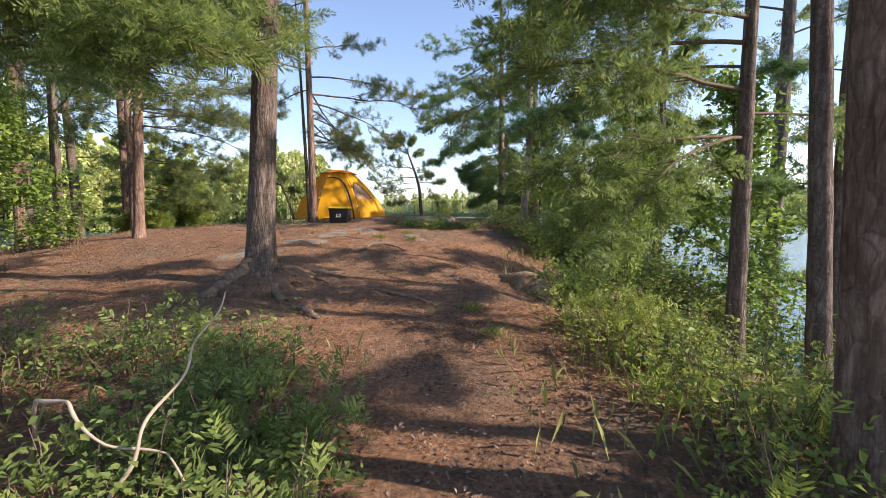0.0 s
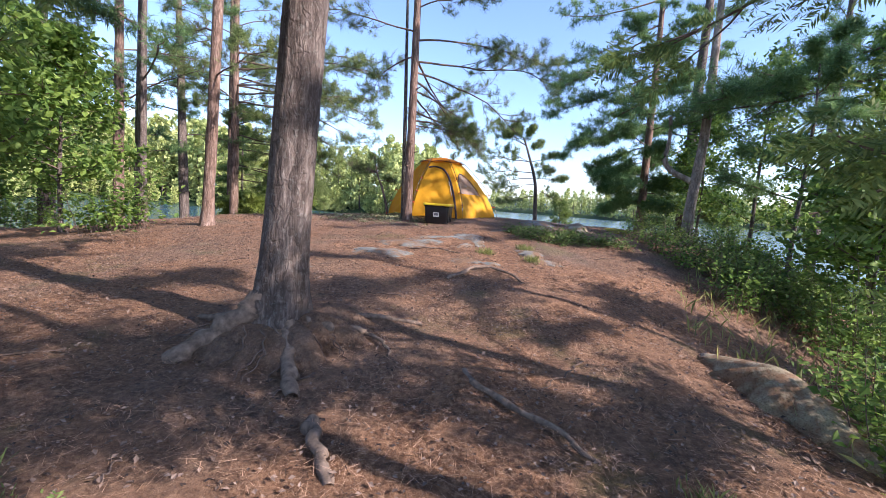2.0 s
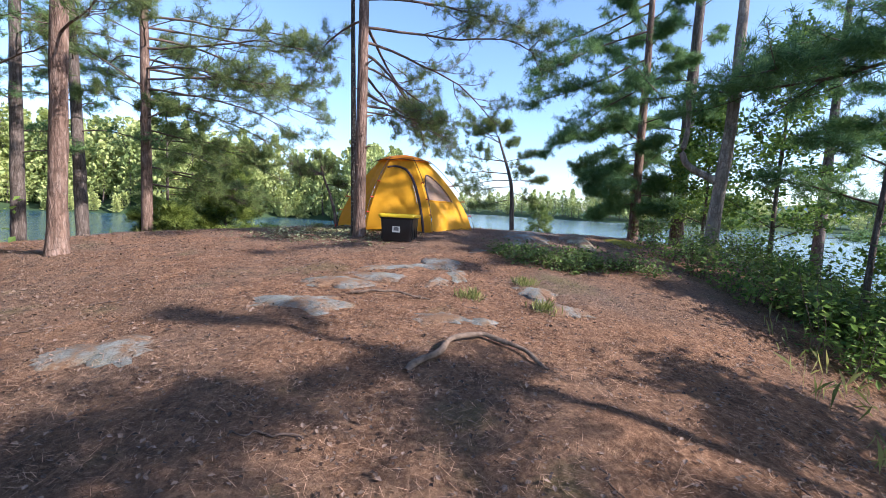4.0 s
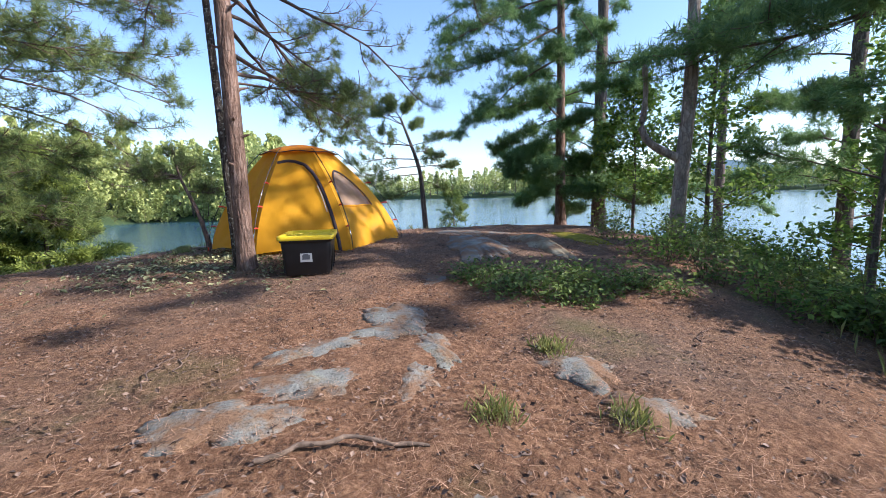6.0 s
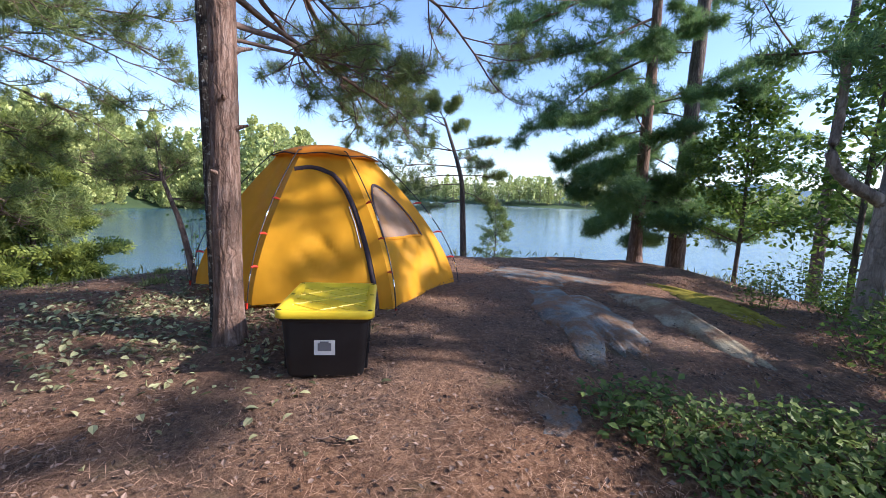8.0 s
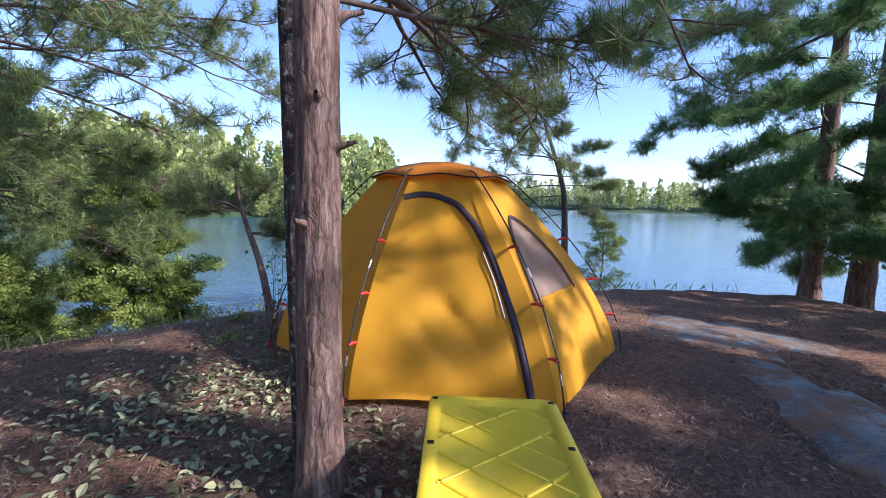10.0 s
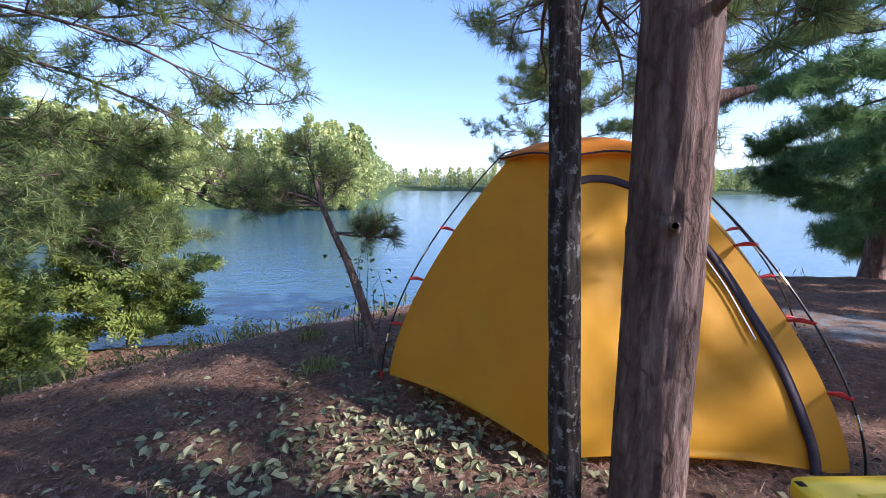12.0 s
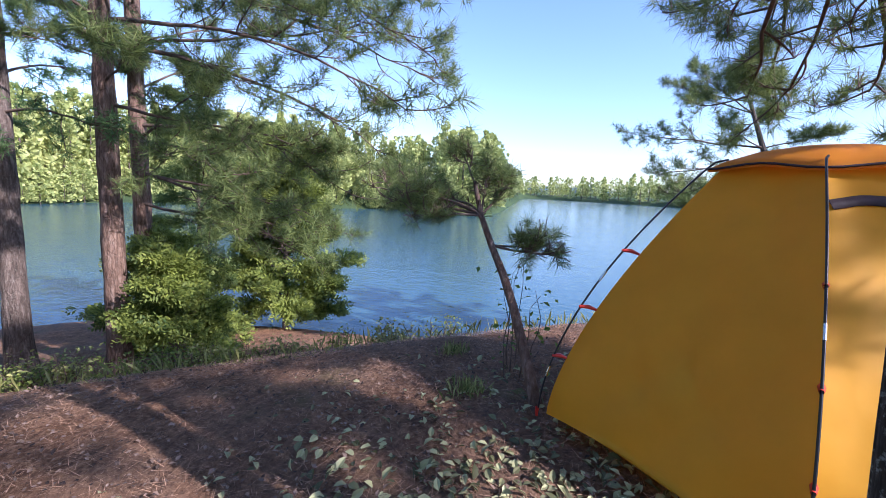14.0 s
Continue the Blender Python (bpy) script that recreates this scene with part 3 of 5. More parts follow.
def far_woods():
    """Wooded far shores: one mesh of many small leaf clumps, and one of stems."""
    rng = np.random.default_rng(21)
    cv = np.array([[-0.5, 0, 0], [0.5, 0, 0.05], [0.3, 0.1, 0.6], [-0.25, -0.1, 0.7]])
    cf = np.array([[0, 1, 2, 3]])
    g, s = Geo(), Geo()

    def stand(count, th0, th1, off0, off1, h0, h1, clumps, clump):
        for _ in range(count):
            th = rng.uniform(th0, th1)
            dist = shore_distance(th) + rng.uniform(off0, off1)
            x, y = -3.0 - dist * math.sin(radians(th)), 11.0 + dist * math.cos(radians(th))
            base = gz(x, y) - 0.2
            h = rng.uniform(h0, h1)
            conifer = rng.random() < 0.6
            u = rng.random(clumps)
            if conifer:
                zz = 0.12 * h + 0.9 * h * u
                rr = h * 0.25 * (1.05 - u) * (0.75 + 0.4 * np.sin(u * 26 + rng.uniform(0, 6)))
            else:
                zz = 0.15 * h + 0.8 * h * u
                rr = h * 0.33 * np.sqrt(np.clip(1 - (2 * u - 1) ** 2, 0, 1)) * rng.uniform(0.7, 1.1, clumps)
            rr = np.abs(rr) * np.sqrt(rng.uniform(0.35, 1, clumps))
            a = rng.uniform(0, 2 * np.pi, clumps)
            pos = np.stack([x + rr * np.cos(a), y + rr * np.sin(a), base + zz], -1)
            d = np.stack([np.cos(a), np.sin(a), rng.normal(0.4, 0.4, clumps)], -1)
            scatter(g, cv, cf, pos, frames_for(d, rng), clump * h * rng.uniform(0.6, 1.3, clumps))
            s.add(*tube([(x, y, base), (x + rng.normal(0, 0.2), y, base + h * 0.5), (x, y, base + h * 0.97)], [h * 0.012, h * 0.009, h * 0.002], 5))

    stand(230, 12.5, 80, 1.5, 18, 6.5, 12.5, 440, 0.060)
    stand(150, 12.5, 80, -0.5, 3.0, 1.5, 5.5, 360, 0.085)
    stand(420, -70, 13, 1, 40, 9, 18, 170, 0.09)
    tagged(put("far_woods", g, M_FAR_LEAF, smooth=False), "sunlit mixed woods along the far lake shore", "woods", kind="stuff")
    tagged(put("far_wood_stems", s, M_BARK_GREY), "grey stems of the woods on the far shore", "woods", kind="stuff")


far_woods()

# the big pine beside the path, with bare roots
tree("large grey-barked pine with exposed roots on the slope", -2.23, 5.13, 15, 0.155, "red_pine_far", M_BARK_GREY, 1, lean=(0.055, 0.01), z0=5.2, count=14, reach=2.6, fine=True, sides=72, flare=0.8, size=1.2, bend=0.03)
# the red pine by the tent and the thin dark stem behind it
red_pine = tree("red pine with flaky reddish bark beside the tent", -3.415, 11.32, 12, 0.093, "red_pine", M_BARK_RED, 2, lean=(-0.010, 0.0), z0=4.2, count=10, reach=2.2, fine=True, sides=64, flare=0.3, bend=0.02,
     per=0.75, size=1.1, extra=((2.3, 86, 3.3, 2, 12), (2.6, 98, 3.5, 2, 14), (2.1, 72, 2.7, 4, 10), (2.9, 70, 3.2, -2, 20), (2.0, 30, 1.3, 2, 8), (3.1, 50, 3.0, 0, 24), (3.3, 25, 3.0, 2, 26), (3.4, 150, 2.2, 6, 20), (2.7, 60, 2.4, 0, 22), (3.4, 94, 3.8, 0, 22), (3.9, 190, 2.2, 8, 20), (3.7, 5, 2.8, 4, 24)))
for zz, az, ln in ((1.95, 20, 0.07), (1.45, -10, 0.06), (2.35, 200, 0.08), (1.15, 250, 0.05), (2.75, 330, 0.10), (1.62, 285, 0.035)):
    ca, sa = math.cos(radians(az)), math.sin(radians(az))
    sp_ = [(ca * d, sa * d, zz + 0.25 * (d - 0.06)) for d in (0.06, 0.085, 0.09 + ln * 0.6, 0.09 + ln)]
    put("branch_stub", Geo().add(*tube(sp_, [0.030, 0.016, 0.011, 0.008], 10, 0.08, np.random.default_rng(3))), M_BARK_RED, red_pine, "broken dead branch stub")
tree("thin dark-barked stem speckled with lichen behind the red pine", -3.57, 11.50, 7, 0.050, "red_pine", M_BARK_DARK, 3, lean=(-0.045, 0.02), z0=4.6, count=5, reach=1.2, sides=24, flare=0.3, bend=0.004)
# pines on the point, beyond the tent
tree("slim white pine at the rocky edge above the lake", 2.35, 17.31, 11, 0.13, "white_pine", M_BARK_RED, 4, lean=(-0.01, 0), z0=1.2, count=26, reach=2.2, droop=22, elev=12, size=1.5, fill=2,
     extra=((4.9, 190, 3.6, -26, -8), (4.2, 182, 3.2, -28, -10), (5.6, 200, 3.8, -24, -6), (6.4, 186, 3.8, -25, -6), (7.0, 198, 3.6, -22, -4), (3.4, 190, 2.4, -20, -6), (6.0, 176, 3.4, -22, -8), (0.9, 200, 1.5, 0, 14), (1.2, 160, 1.5, -4, 10), (1.5, 230, 1.7, -6, 8), (1.9, 150, 1.7, -4, 10), (2.3, 215, 1.9, -8, 6), (1.1, 290, 1.2, 0, 10), (2.7, 170, 2.0, -12, 4), (1.7, 20, 1.4, 0, 12)))
tree("tall pine with a dark straight trunk above the lake", 3.80, 18.24, 14, 0.19, "white_pine", M_BARK_GREY, 5, z0=1.8, count=24, reach=2.2, droop=14, size=1.5, fill=2,
     extra=((3.4, 190, 2.8, -28, -8), (4.4, 200, 3.0, -26, -6), (5.6, 188, 3.2, -24, -6), (1.0, 200, 1.5, 0, 12), (1.4, 240, 1.6, -4, 10), (1.8, 170, 1.7, -4, 10), (2.3, 215, 1.8, -8, 6), (1.3, 330, 1.5, 0, 12), (2.0, 0, 1.6, -4, 10), (2.7, 260, 1.7, -8, 8)))
tree("bent pine leaning over the water's edge", -0.95, 20.9, 5.2, 0.11, "red_pine_far", M_BARK_GREY, 6, spine=((0, 0, -0.1), (-0.12, 0, 1.9), (-0.2, 0, 3.1), (-0.5, 0, 4.0), (-0.8, 0, 4.8)), z0=3, count=0, size=1.15, twigs=8,
     extra=((3.9, 178, 2.4, 8, 4), (3.4, 192, 2.3, 4, 10), (3.2, 168, 2.0, 0, 14), (4.4, 150, 1.6, 22, 0), (4.5, 205, 1.6, 30, 0), (3.5, 60, 1.2, 10, 20), (2.9, 200, 1.8, -8, 10), (2.7, 20, 1.1, -5, 15), (3.3, 300, 1.3, 5, 10), (4.2, 80, 1.2, 28, 10), (4.6, 175, 1.5, 15, 5), (3.7, 230, 1.5, 5, 5), (3.0, 340, 1.3, 0, 12), (3.8, 20, 1.2, 15, 10), (2.5, 180, 1.5, -12, 6), (4.65, 60, 0.8, 38, 0), (4.65, 240, 0.9, 35, 0), (4.7, 150, 0.8, 55, 0), (4.7, 330, 0.6, 50, 0)))
tree("white pine with long boughs above the shrubs", 7.2, 14.4, 12, 0.16, "white_pine", M_BARK_GREY, 7, z0=1.6, count=20, reach=2.8, droop=22, size=1.5,
     fill=2)
tree("tall pine at the far edge of the point", 7.96, 18.97, 13, 0.16, "white_pine", M_BARK_GREY, 8, z0=2.5, count=18, reach=2.2, size=1.6)
tree("young spruce sapling on the rocks by the water", -0.05, 21.2, 2.3, 0.025, "hemlock", M_BARK_GREY, 13, z0=0.2, count=20, reach=0.75, droop=10, elev=30, size=1.2, per=0.4, category="spruce sapling", twigs=5)
# the small crooked pine on the slope behind the tent
tree("small crooked pine leaning over the slope beside the tent", -4.44, 12.85, 1.5, 0.036, "red_pine", M_BARK_RED, 9, spine=((0, 0, -0.1), (-0.12, 0.08, 0.25), (-0.26, 0.20, 0.58), (-0.31, 0.24, 0.76), (-0.50, 0.32, 0.94), (-0.60, 0.36, 1.12), (-0.58, 0.36, 1.26)), z0=3, count=0, sides=20, flare=0.25, twigs=4, size=0.92, per=0.34,
     extra=((0.92, 165, 0.9, 16, 14), (0.95, 150, 0.75, 22, 24), (0.9, 185, 0.7, 8, 16), (1.0, 135, 0.65, 24, 18), (1.05, 60, 0.36, 42, -10), (1.05, 100, 0.32, 55, -8), (0.70, 350, 0.42, -8, -24), (0.73, 20, 0.34, 4, -20), (1.05, 200, 0.45, 30, 10), (1.1, 130, 0.45, 45, 20), (0.92, 210, 0.45, 0, 20)))
# left group
for i, (x, y, h, r, ln, sp) in enumerate(((-10.15, 14.1, 13, 0.135, (0.0, 0.0), "red_pine_far"), (-11.2, 15.2, 13, 0.14, (-0.005, 0), "red_pine_far"), (-11.6, 13.7, 12, 0.15, (-0.07, 0.03), "white_pine"),
                                         (-12.67, 13.0, 13, 0.15, (0.03, 0), "white_pine"), (-10.65, 10.76, 13, 0.12, (0.01, 0), "red_pine_far"), (-6.36, 8.93, 13, 0.10, (0.04, 0.01), "red_pine_far"),
                                         (-14.7, 11.9, 12, 0.2, (0, 0), "white_pine"), (-8.6, 9.6, 12, 0.10, (0.01, 0), "white_pine"), (-9.5, 7.2, 13, 0.12, (-0.02, 0), "white_pine"), (-13.0, 8.0, 12, 0.14, (0.02, 0), "white_pine"))):
    ex = ((4.9, 18, 4.4, -4, 12), (4.1, 22, 3.8, -8, 10), (5.4, 12, 4.4, 0, 14), (3.5, 30, 2.8, -8, 8), (5.1, 28, 4.2, -4, 12), (4.5, 10, 3.8, -6, 12), (5.8, 22, 4.4, 0, 16), (5.6, 32, 4.6, -2, 12), (4.7, 4, 3.8, -4, 12), (6.1, 10, 4.4, 2, 14), (5.0, 350, 3.6, 0, 14)) if i == 0 else ((3.8, 10, 3.8, 0, 18), (3.0, 0, 3.4, -4, 12), (4.8, 25, 3.8, 2, 14), (2.4, 350, 3.2, -6, 8), (3.4, 340, 3.4, -2, 14), (2.9, 20, 3.2, -6, 8)) if i == 1 else ()
    tree("tall pine with a bare reddish lower trunk in the lakeside woods", x, y, h, r, sp, M_BARK_RED if sp == "red_pine_far" else M_BARK_GREY, 30 + i, lean=ln, z0=3.4 if i < 3 else 2.4, count=24 if i < 3 else 18, reach=2.4, size=1.45 if i < 2 else 1.25, per=1.0 if i < 2 else 0.8, extra=ex, group="pines in the lakeside woods")
# the bushy cedar on the lower bank
tree("bushy sunlit cedar on the lower lake bank", -11.3, 18.6, 4.6, 0.07, "cedar", M_BARK_GREY, 50, z0=0.2, count=42, reach=1.7, droop=10, elev=12, size=1.9, fill=2, category="cedar tree", twigs=8)
tree("young spruce on the lower lake bank", -12.4, 17.2, 5.6, 0.06, "hemlock", M_BARK_GREY, 51, z0=0.8, count=24, reach=1.3, droop=14, elev=6, size=1.3, fill=1, category="spruce tree", twigs=8)
tree("sunlit cedar bush on the lake bank", -10.9, 15.3, 1.9, 0.05, "cedar", M_BARK_GREY, 52, z0=0.1, count=26, reach=1.1, droop=6, elev=16, size=1.3, fill=2, category="cedar tree", twigs=7)
tree("yellow-green cedar bush at the foot of the lakeside pines", -9.6, 14.5, 1.5, 0.04, "cedar", M_BARK_GREY, 53, z0=0.1, count=22, reach=0.8, droop=6, elev=22, size=1.2, fill=2, category="cedar tree", twigs=7)
# hemlock overhanging the path
tree("hemlock with drooping boughs over the path", 3.2, 4.6, 6.5, 0.10, "hemlock_near", M_BARK_GREY, 60, z0=2.4, count=6, reach=2.0, droop=35, elev=5, size=1.15, fill=2, category="hemlock tree",
     extra=((2.9, 178, 3.0, 4, 34), (2.5, 187, 2.7, 0, 34), (3.4, 170, 3.2, 6, 36), (2.2, 165, 2.2, -5, 30), (3.8, 190, 3.2, 8, 38), (2.4, 212, 2.6, 0, 34), (3.6, 200, 3.0, 4, 34), (3.9, 215, 3.4, 4, 28)))
# trunks close to the start
tree("pine trunk with pinkish bark standing close to the path", 1.50, 1.42, 12, 0.10, "white_pine", M_BARK_RED, 61, lean=(-0.04, 0), z0=5, count=8, reach=2.0, fine=True, sides=56, size=1.4)
tree("dark leaning spruce trunk among the shrubs", 3.05, 3.35, 10, 0.085, "hemlock", M_BARK_GREY, 62, lean=(-0.055, 0.0), z0=3.4, count=5, reach=1.3, size=1.1, category="spruce tree")
# the last conifer stands out of view, put there to shade the path's start
for i, (x, y, h, r) in enumerate(((5.2, 5.6, 8, 0.10), (4.8, 9.5, 7, 0.07), (3.4, 10.6, 4, 0.04), (8.5, 11.0, 10, 0.12), (5.4, 1.0, 9, 0.11))):
    tree("slim conifer on the wooded bank above the lake", x, y, h, r, "hemlock" if i % 2 else "white_pine", M_BARK_GREY, 70 + i, z0=1.0, count=14, reach=1.5, size=1.25, droop=20, group="conifers on the wooded bank")
# added pine, placed so its high crown shades the tent and tote
for i, (x, y) in enumerate(((7.2, 9.3),)):
    tree("tall pine with a high crown added on the wooded bank to shade the tent", x, y, 14.5, 0.16, "white_pine", M_BARK_GREY, 120 + i, z0=6.5, count=22, reach=3.0, size=1.7, fill=2, droop=18)
for i, (x, y, h, r) in enumerate(((4.4, 14.6, 5.0, 0.05), (5.0, 11.4, 5.0, 0.05), (3.6, 9.0, 2.2, 0.03), (4.4, 6.5, 4.2, 0.045), (3.6, 16.0, 3.5, 0.04), (6.2, 13.0, 6, 0.06))):
    tree("slender leafy tree on the bank above the lake", x, y, h, r, "broadleaf", M_BARK_GREY, 130 + i, z0=0.6, count=20, reach=1.3, size=1.5, fill=2, droop=5, elev=25, category="leafy tree", group="leafy trees on the bank", twigs=7)
for i, (x, y, h, r) in enumerate(((-13.0, 10.6, 5.0, 0.06), (-11.0, 8.2, 5.0, 0.06), (-15.0, 9.4, 6.0, 0.07), (-8.2, 6.6, 4.6, 0.05), (-8.9, 8.3, 3.2, 0.04), (-12.2, 5.6, 5.5, 0.06))):
    tree("leafy young tree in the lakeside woods", x, y, h, r, "broadleaf", M_BARK_GREY, 150 + i, z0=0.7, count=20, reach=1.6, size=1.8, fill=2, droop=5, elev=20, category="leafy tree", group="leafy trees in the woods", twigs=7)
# the last pine is out of view, added to cast shade on the foreground
for i, (x, y, h, r) in enumerate(((-4.8, 4.2, 10, 0.10), (-6.8, 5.0, 11, 0.12), (-9.0, 3.4, 11, 0.12), (-1.6, -1.2, 10, 0.1), (4.2, 0.5, 10, 0.11))):
    tree("pine with dark drooping boughs beside the path", x, y, h, r, "white_pine" if i else "hemlock_near", M_BARK_GREY, 90 + i, z0=2.4, count=16, reach=2.4, size=1.25, droop=24,
         fill=2, extra=((2.9, 40, 2.8, 2, 14), (3.3, 25, 3.2, 4, 18), (3.8, 55, 3.2, 4, 16), (3.5, 5, 3.4, 6, 18), (4.2, 30, 3.8, 4, 16), (4.0, 350, 3.4, 4, 16), (2.5, 335, 3.0, 2, 14), (2.8, 345, 3.4, 0, 14), (3.0, 322, 3.2, 0, 12), (2.7, 0, 3.2, 2, 14), (2.4, 350, 2.6, 4, 14)) if i == 0 else ())


def forked_pine():
    """The pine with a pale, peeling lower trunk and one crooked side limb."""
    x, y = 2.36, 12.45
    root = tree("forked pine with a pale peeling lower trunk on the bank", x, y, 8.5, 0.105, "white_pine", M_BARK_PALE, 80, spine=((0, 0, -0.1), (0.0, 0, 0.7), (0.06, 0.0, 1.4), (0.12, 0, 2.2), (0.10, 0, 4.5), (0.14, 0, 8.5)), z0=4.4, count=7, reach=1.6, droop=18, size=1.4, sides=18, flare=0.45)
    f = Geo()
    tt = np.linspace(0, 1, 18)
    fork = np.array([0.05, 0.0, 1.22]) + np.stack([-0.62 * np.minimum(tt * 1.5, 1) ** 0.9 + 0.05 * np.sin(9 * tt), 0.06 * tt, 0.62 * tt + 0.75 * tt ** 4 - 0.05 * np.sin(np.pi * tt)], -1)
    f.add(*tube(fork, 0.068 * (1 - 0.45 * tt), 12, 0.05, np.random.default_rng(80)))
    put("branch", f, M_BARK_PALE, root, "crooked pale side limb")


forked_pine()
# the conifer whose long dark bough hangs across the view
tree("white pine with one long dark bough over the bank", 5.7, 11.3, 8, 0.11, "white_pine", M_BARK_GREY, 81, z0=1.2, count=9, reach=1.5, droop=18, size=1.5, fill=2,
     extra=((4.7, 178, 5.0, -10, 4), (5.0, 184, 4.2, -8, 6), (4.5, 173, 4.0, -9, 4)))


# ---------- the tent ----------
TENT = (-3.07, 12.93)
TENT_H = 1.43
CROWN = (-0.12, 0.17)     # how far the top stands off the middle of the floor
POLE_BOW = 1.78          # the poles bow out further than the cloth
TENT_FEET = np.array([(1.32, 0.20), (0.57, 0.93), (-0.71, 0.96), (-1.33, -0.20), (-0.46, -0.96), (0.73, -0.97)])   # the six pole feet


def tent_profile(v, power=1.55):
    """Radius and height up the pole, v from 0 (ground) to 1 (top)."""
    v = np.asarray(v, dtype=float)
    h = np.minimum(0.945 * v / 0.85, 0.945)
    top = np.clip((v - 0.85) / 0.15, 0, 1)
    r = (1 - 0.64 * (h / 0.945) ** power) * (1 - top)
    return r, h + 0.055 * np.sin(top * np.pi / 2)


def tent_corner(k, v, out=0.0, power=1.55):
    fx, fy = TENT_FEET[k % 6]
    v = np.asarray(v, dtype=float)
    r, h = tent_profile(v, power)
    rr = r + out / math.hypot(fx, fy)
    w = np.clip((1 - r) / 0.64, 0, 1)
    return np.stack([rr * fx + CROWN[0] * w, rr * fy + CROWN[1] * w, TENT_H * h + out * 0.6 * v], -1)


def panel_normal(k):
    (ax, ay), (bx, by) = TENT_FEET[k % 6], TENT_FEET[(k + 1) % 6]
    n = np.array([by - ay, ax - bx, 0.0])
    n /= np.linalg.norm(n)
    return np.array([n[0], n[1], 0.55]) / math.hypot(1, 0.55)


def tent_surface(k, u, v, lift=0.0):
    """A place on the cloth between pole k and k + 1."""
    a, b = tent_corner(k, v), tent_corner(k + 1, v)
    u = np.asarray(u, dtype=float)
    p = a + (b - a) * u[..., None]
    n = panel_normal(k)
    sag = -0.03 * np.sin(np.pi * u) * np.sin(np.pi * v)
    crease = 0.013 * np.sin(9 * u + 7 * v + 2 * k) * np.sin(5 * v + 3 * u * 2) + 0.012 * np.sin(19 * u - 23 * v + k) * (1 - v) * np.exp(-((v - 0.25) / 0.2) ** 2)
    slack = -0.026 * np.abs(np.sin(11 * u + 16 * v)) ** 8 * np.exp(-((u - 0.45) / 0.22) ** 2 - ((v - 0.27) / 0.12) ** 2)
    return p + n * (sag + (crease + slack) * np.sin(np.pi * u) + lift)[..., None]


def strip(k, uv, width, lift):
    """A ribbon sewn on the cloth along a line in the cloth's own coordinates."""
    uv = np.asarray(uv, dtype=float)
    t = np.linspace(0, 1, len(uv))
    tt = np.linspace(0, 1, 60)
    u, v = np.interp(tt, t, uv[:, 0]), np.interp(tt, t, uv[:, 1])
    for _ in range(4):
        u[1:-1], v[1:-1] = (u[:-2] + u[1:-1] * 2 + u[2:]) / 4, (v[:-2] + v[1:-1] * 2 + v[2:]) / 4
    p = tent_surface(k, u, v, lift)
    tan = np.gradient(p, axis=0)
    n = panel_normal(k)
    side = np.cross(tan, n)
    side /= np.linalg.norm(side, axis=1)[:, None]
    q = np.concatenate([p - side * width / 2, p + side * width / 2, p + side * width / 2 + n * 0.003, p - side * width / 2 + n * 0.003])
    m = len(p)
    i = np.arange(m - 1)
    faces = np.concatenate([np.stack([i + a * m, i + 1 + a * m, i + 1 + b * m, i + b * m], -1) for a, b in ((0, 1), (1, 2), (2, 3), (3, 0))])
    return q, faces


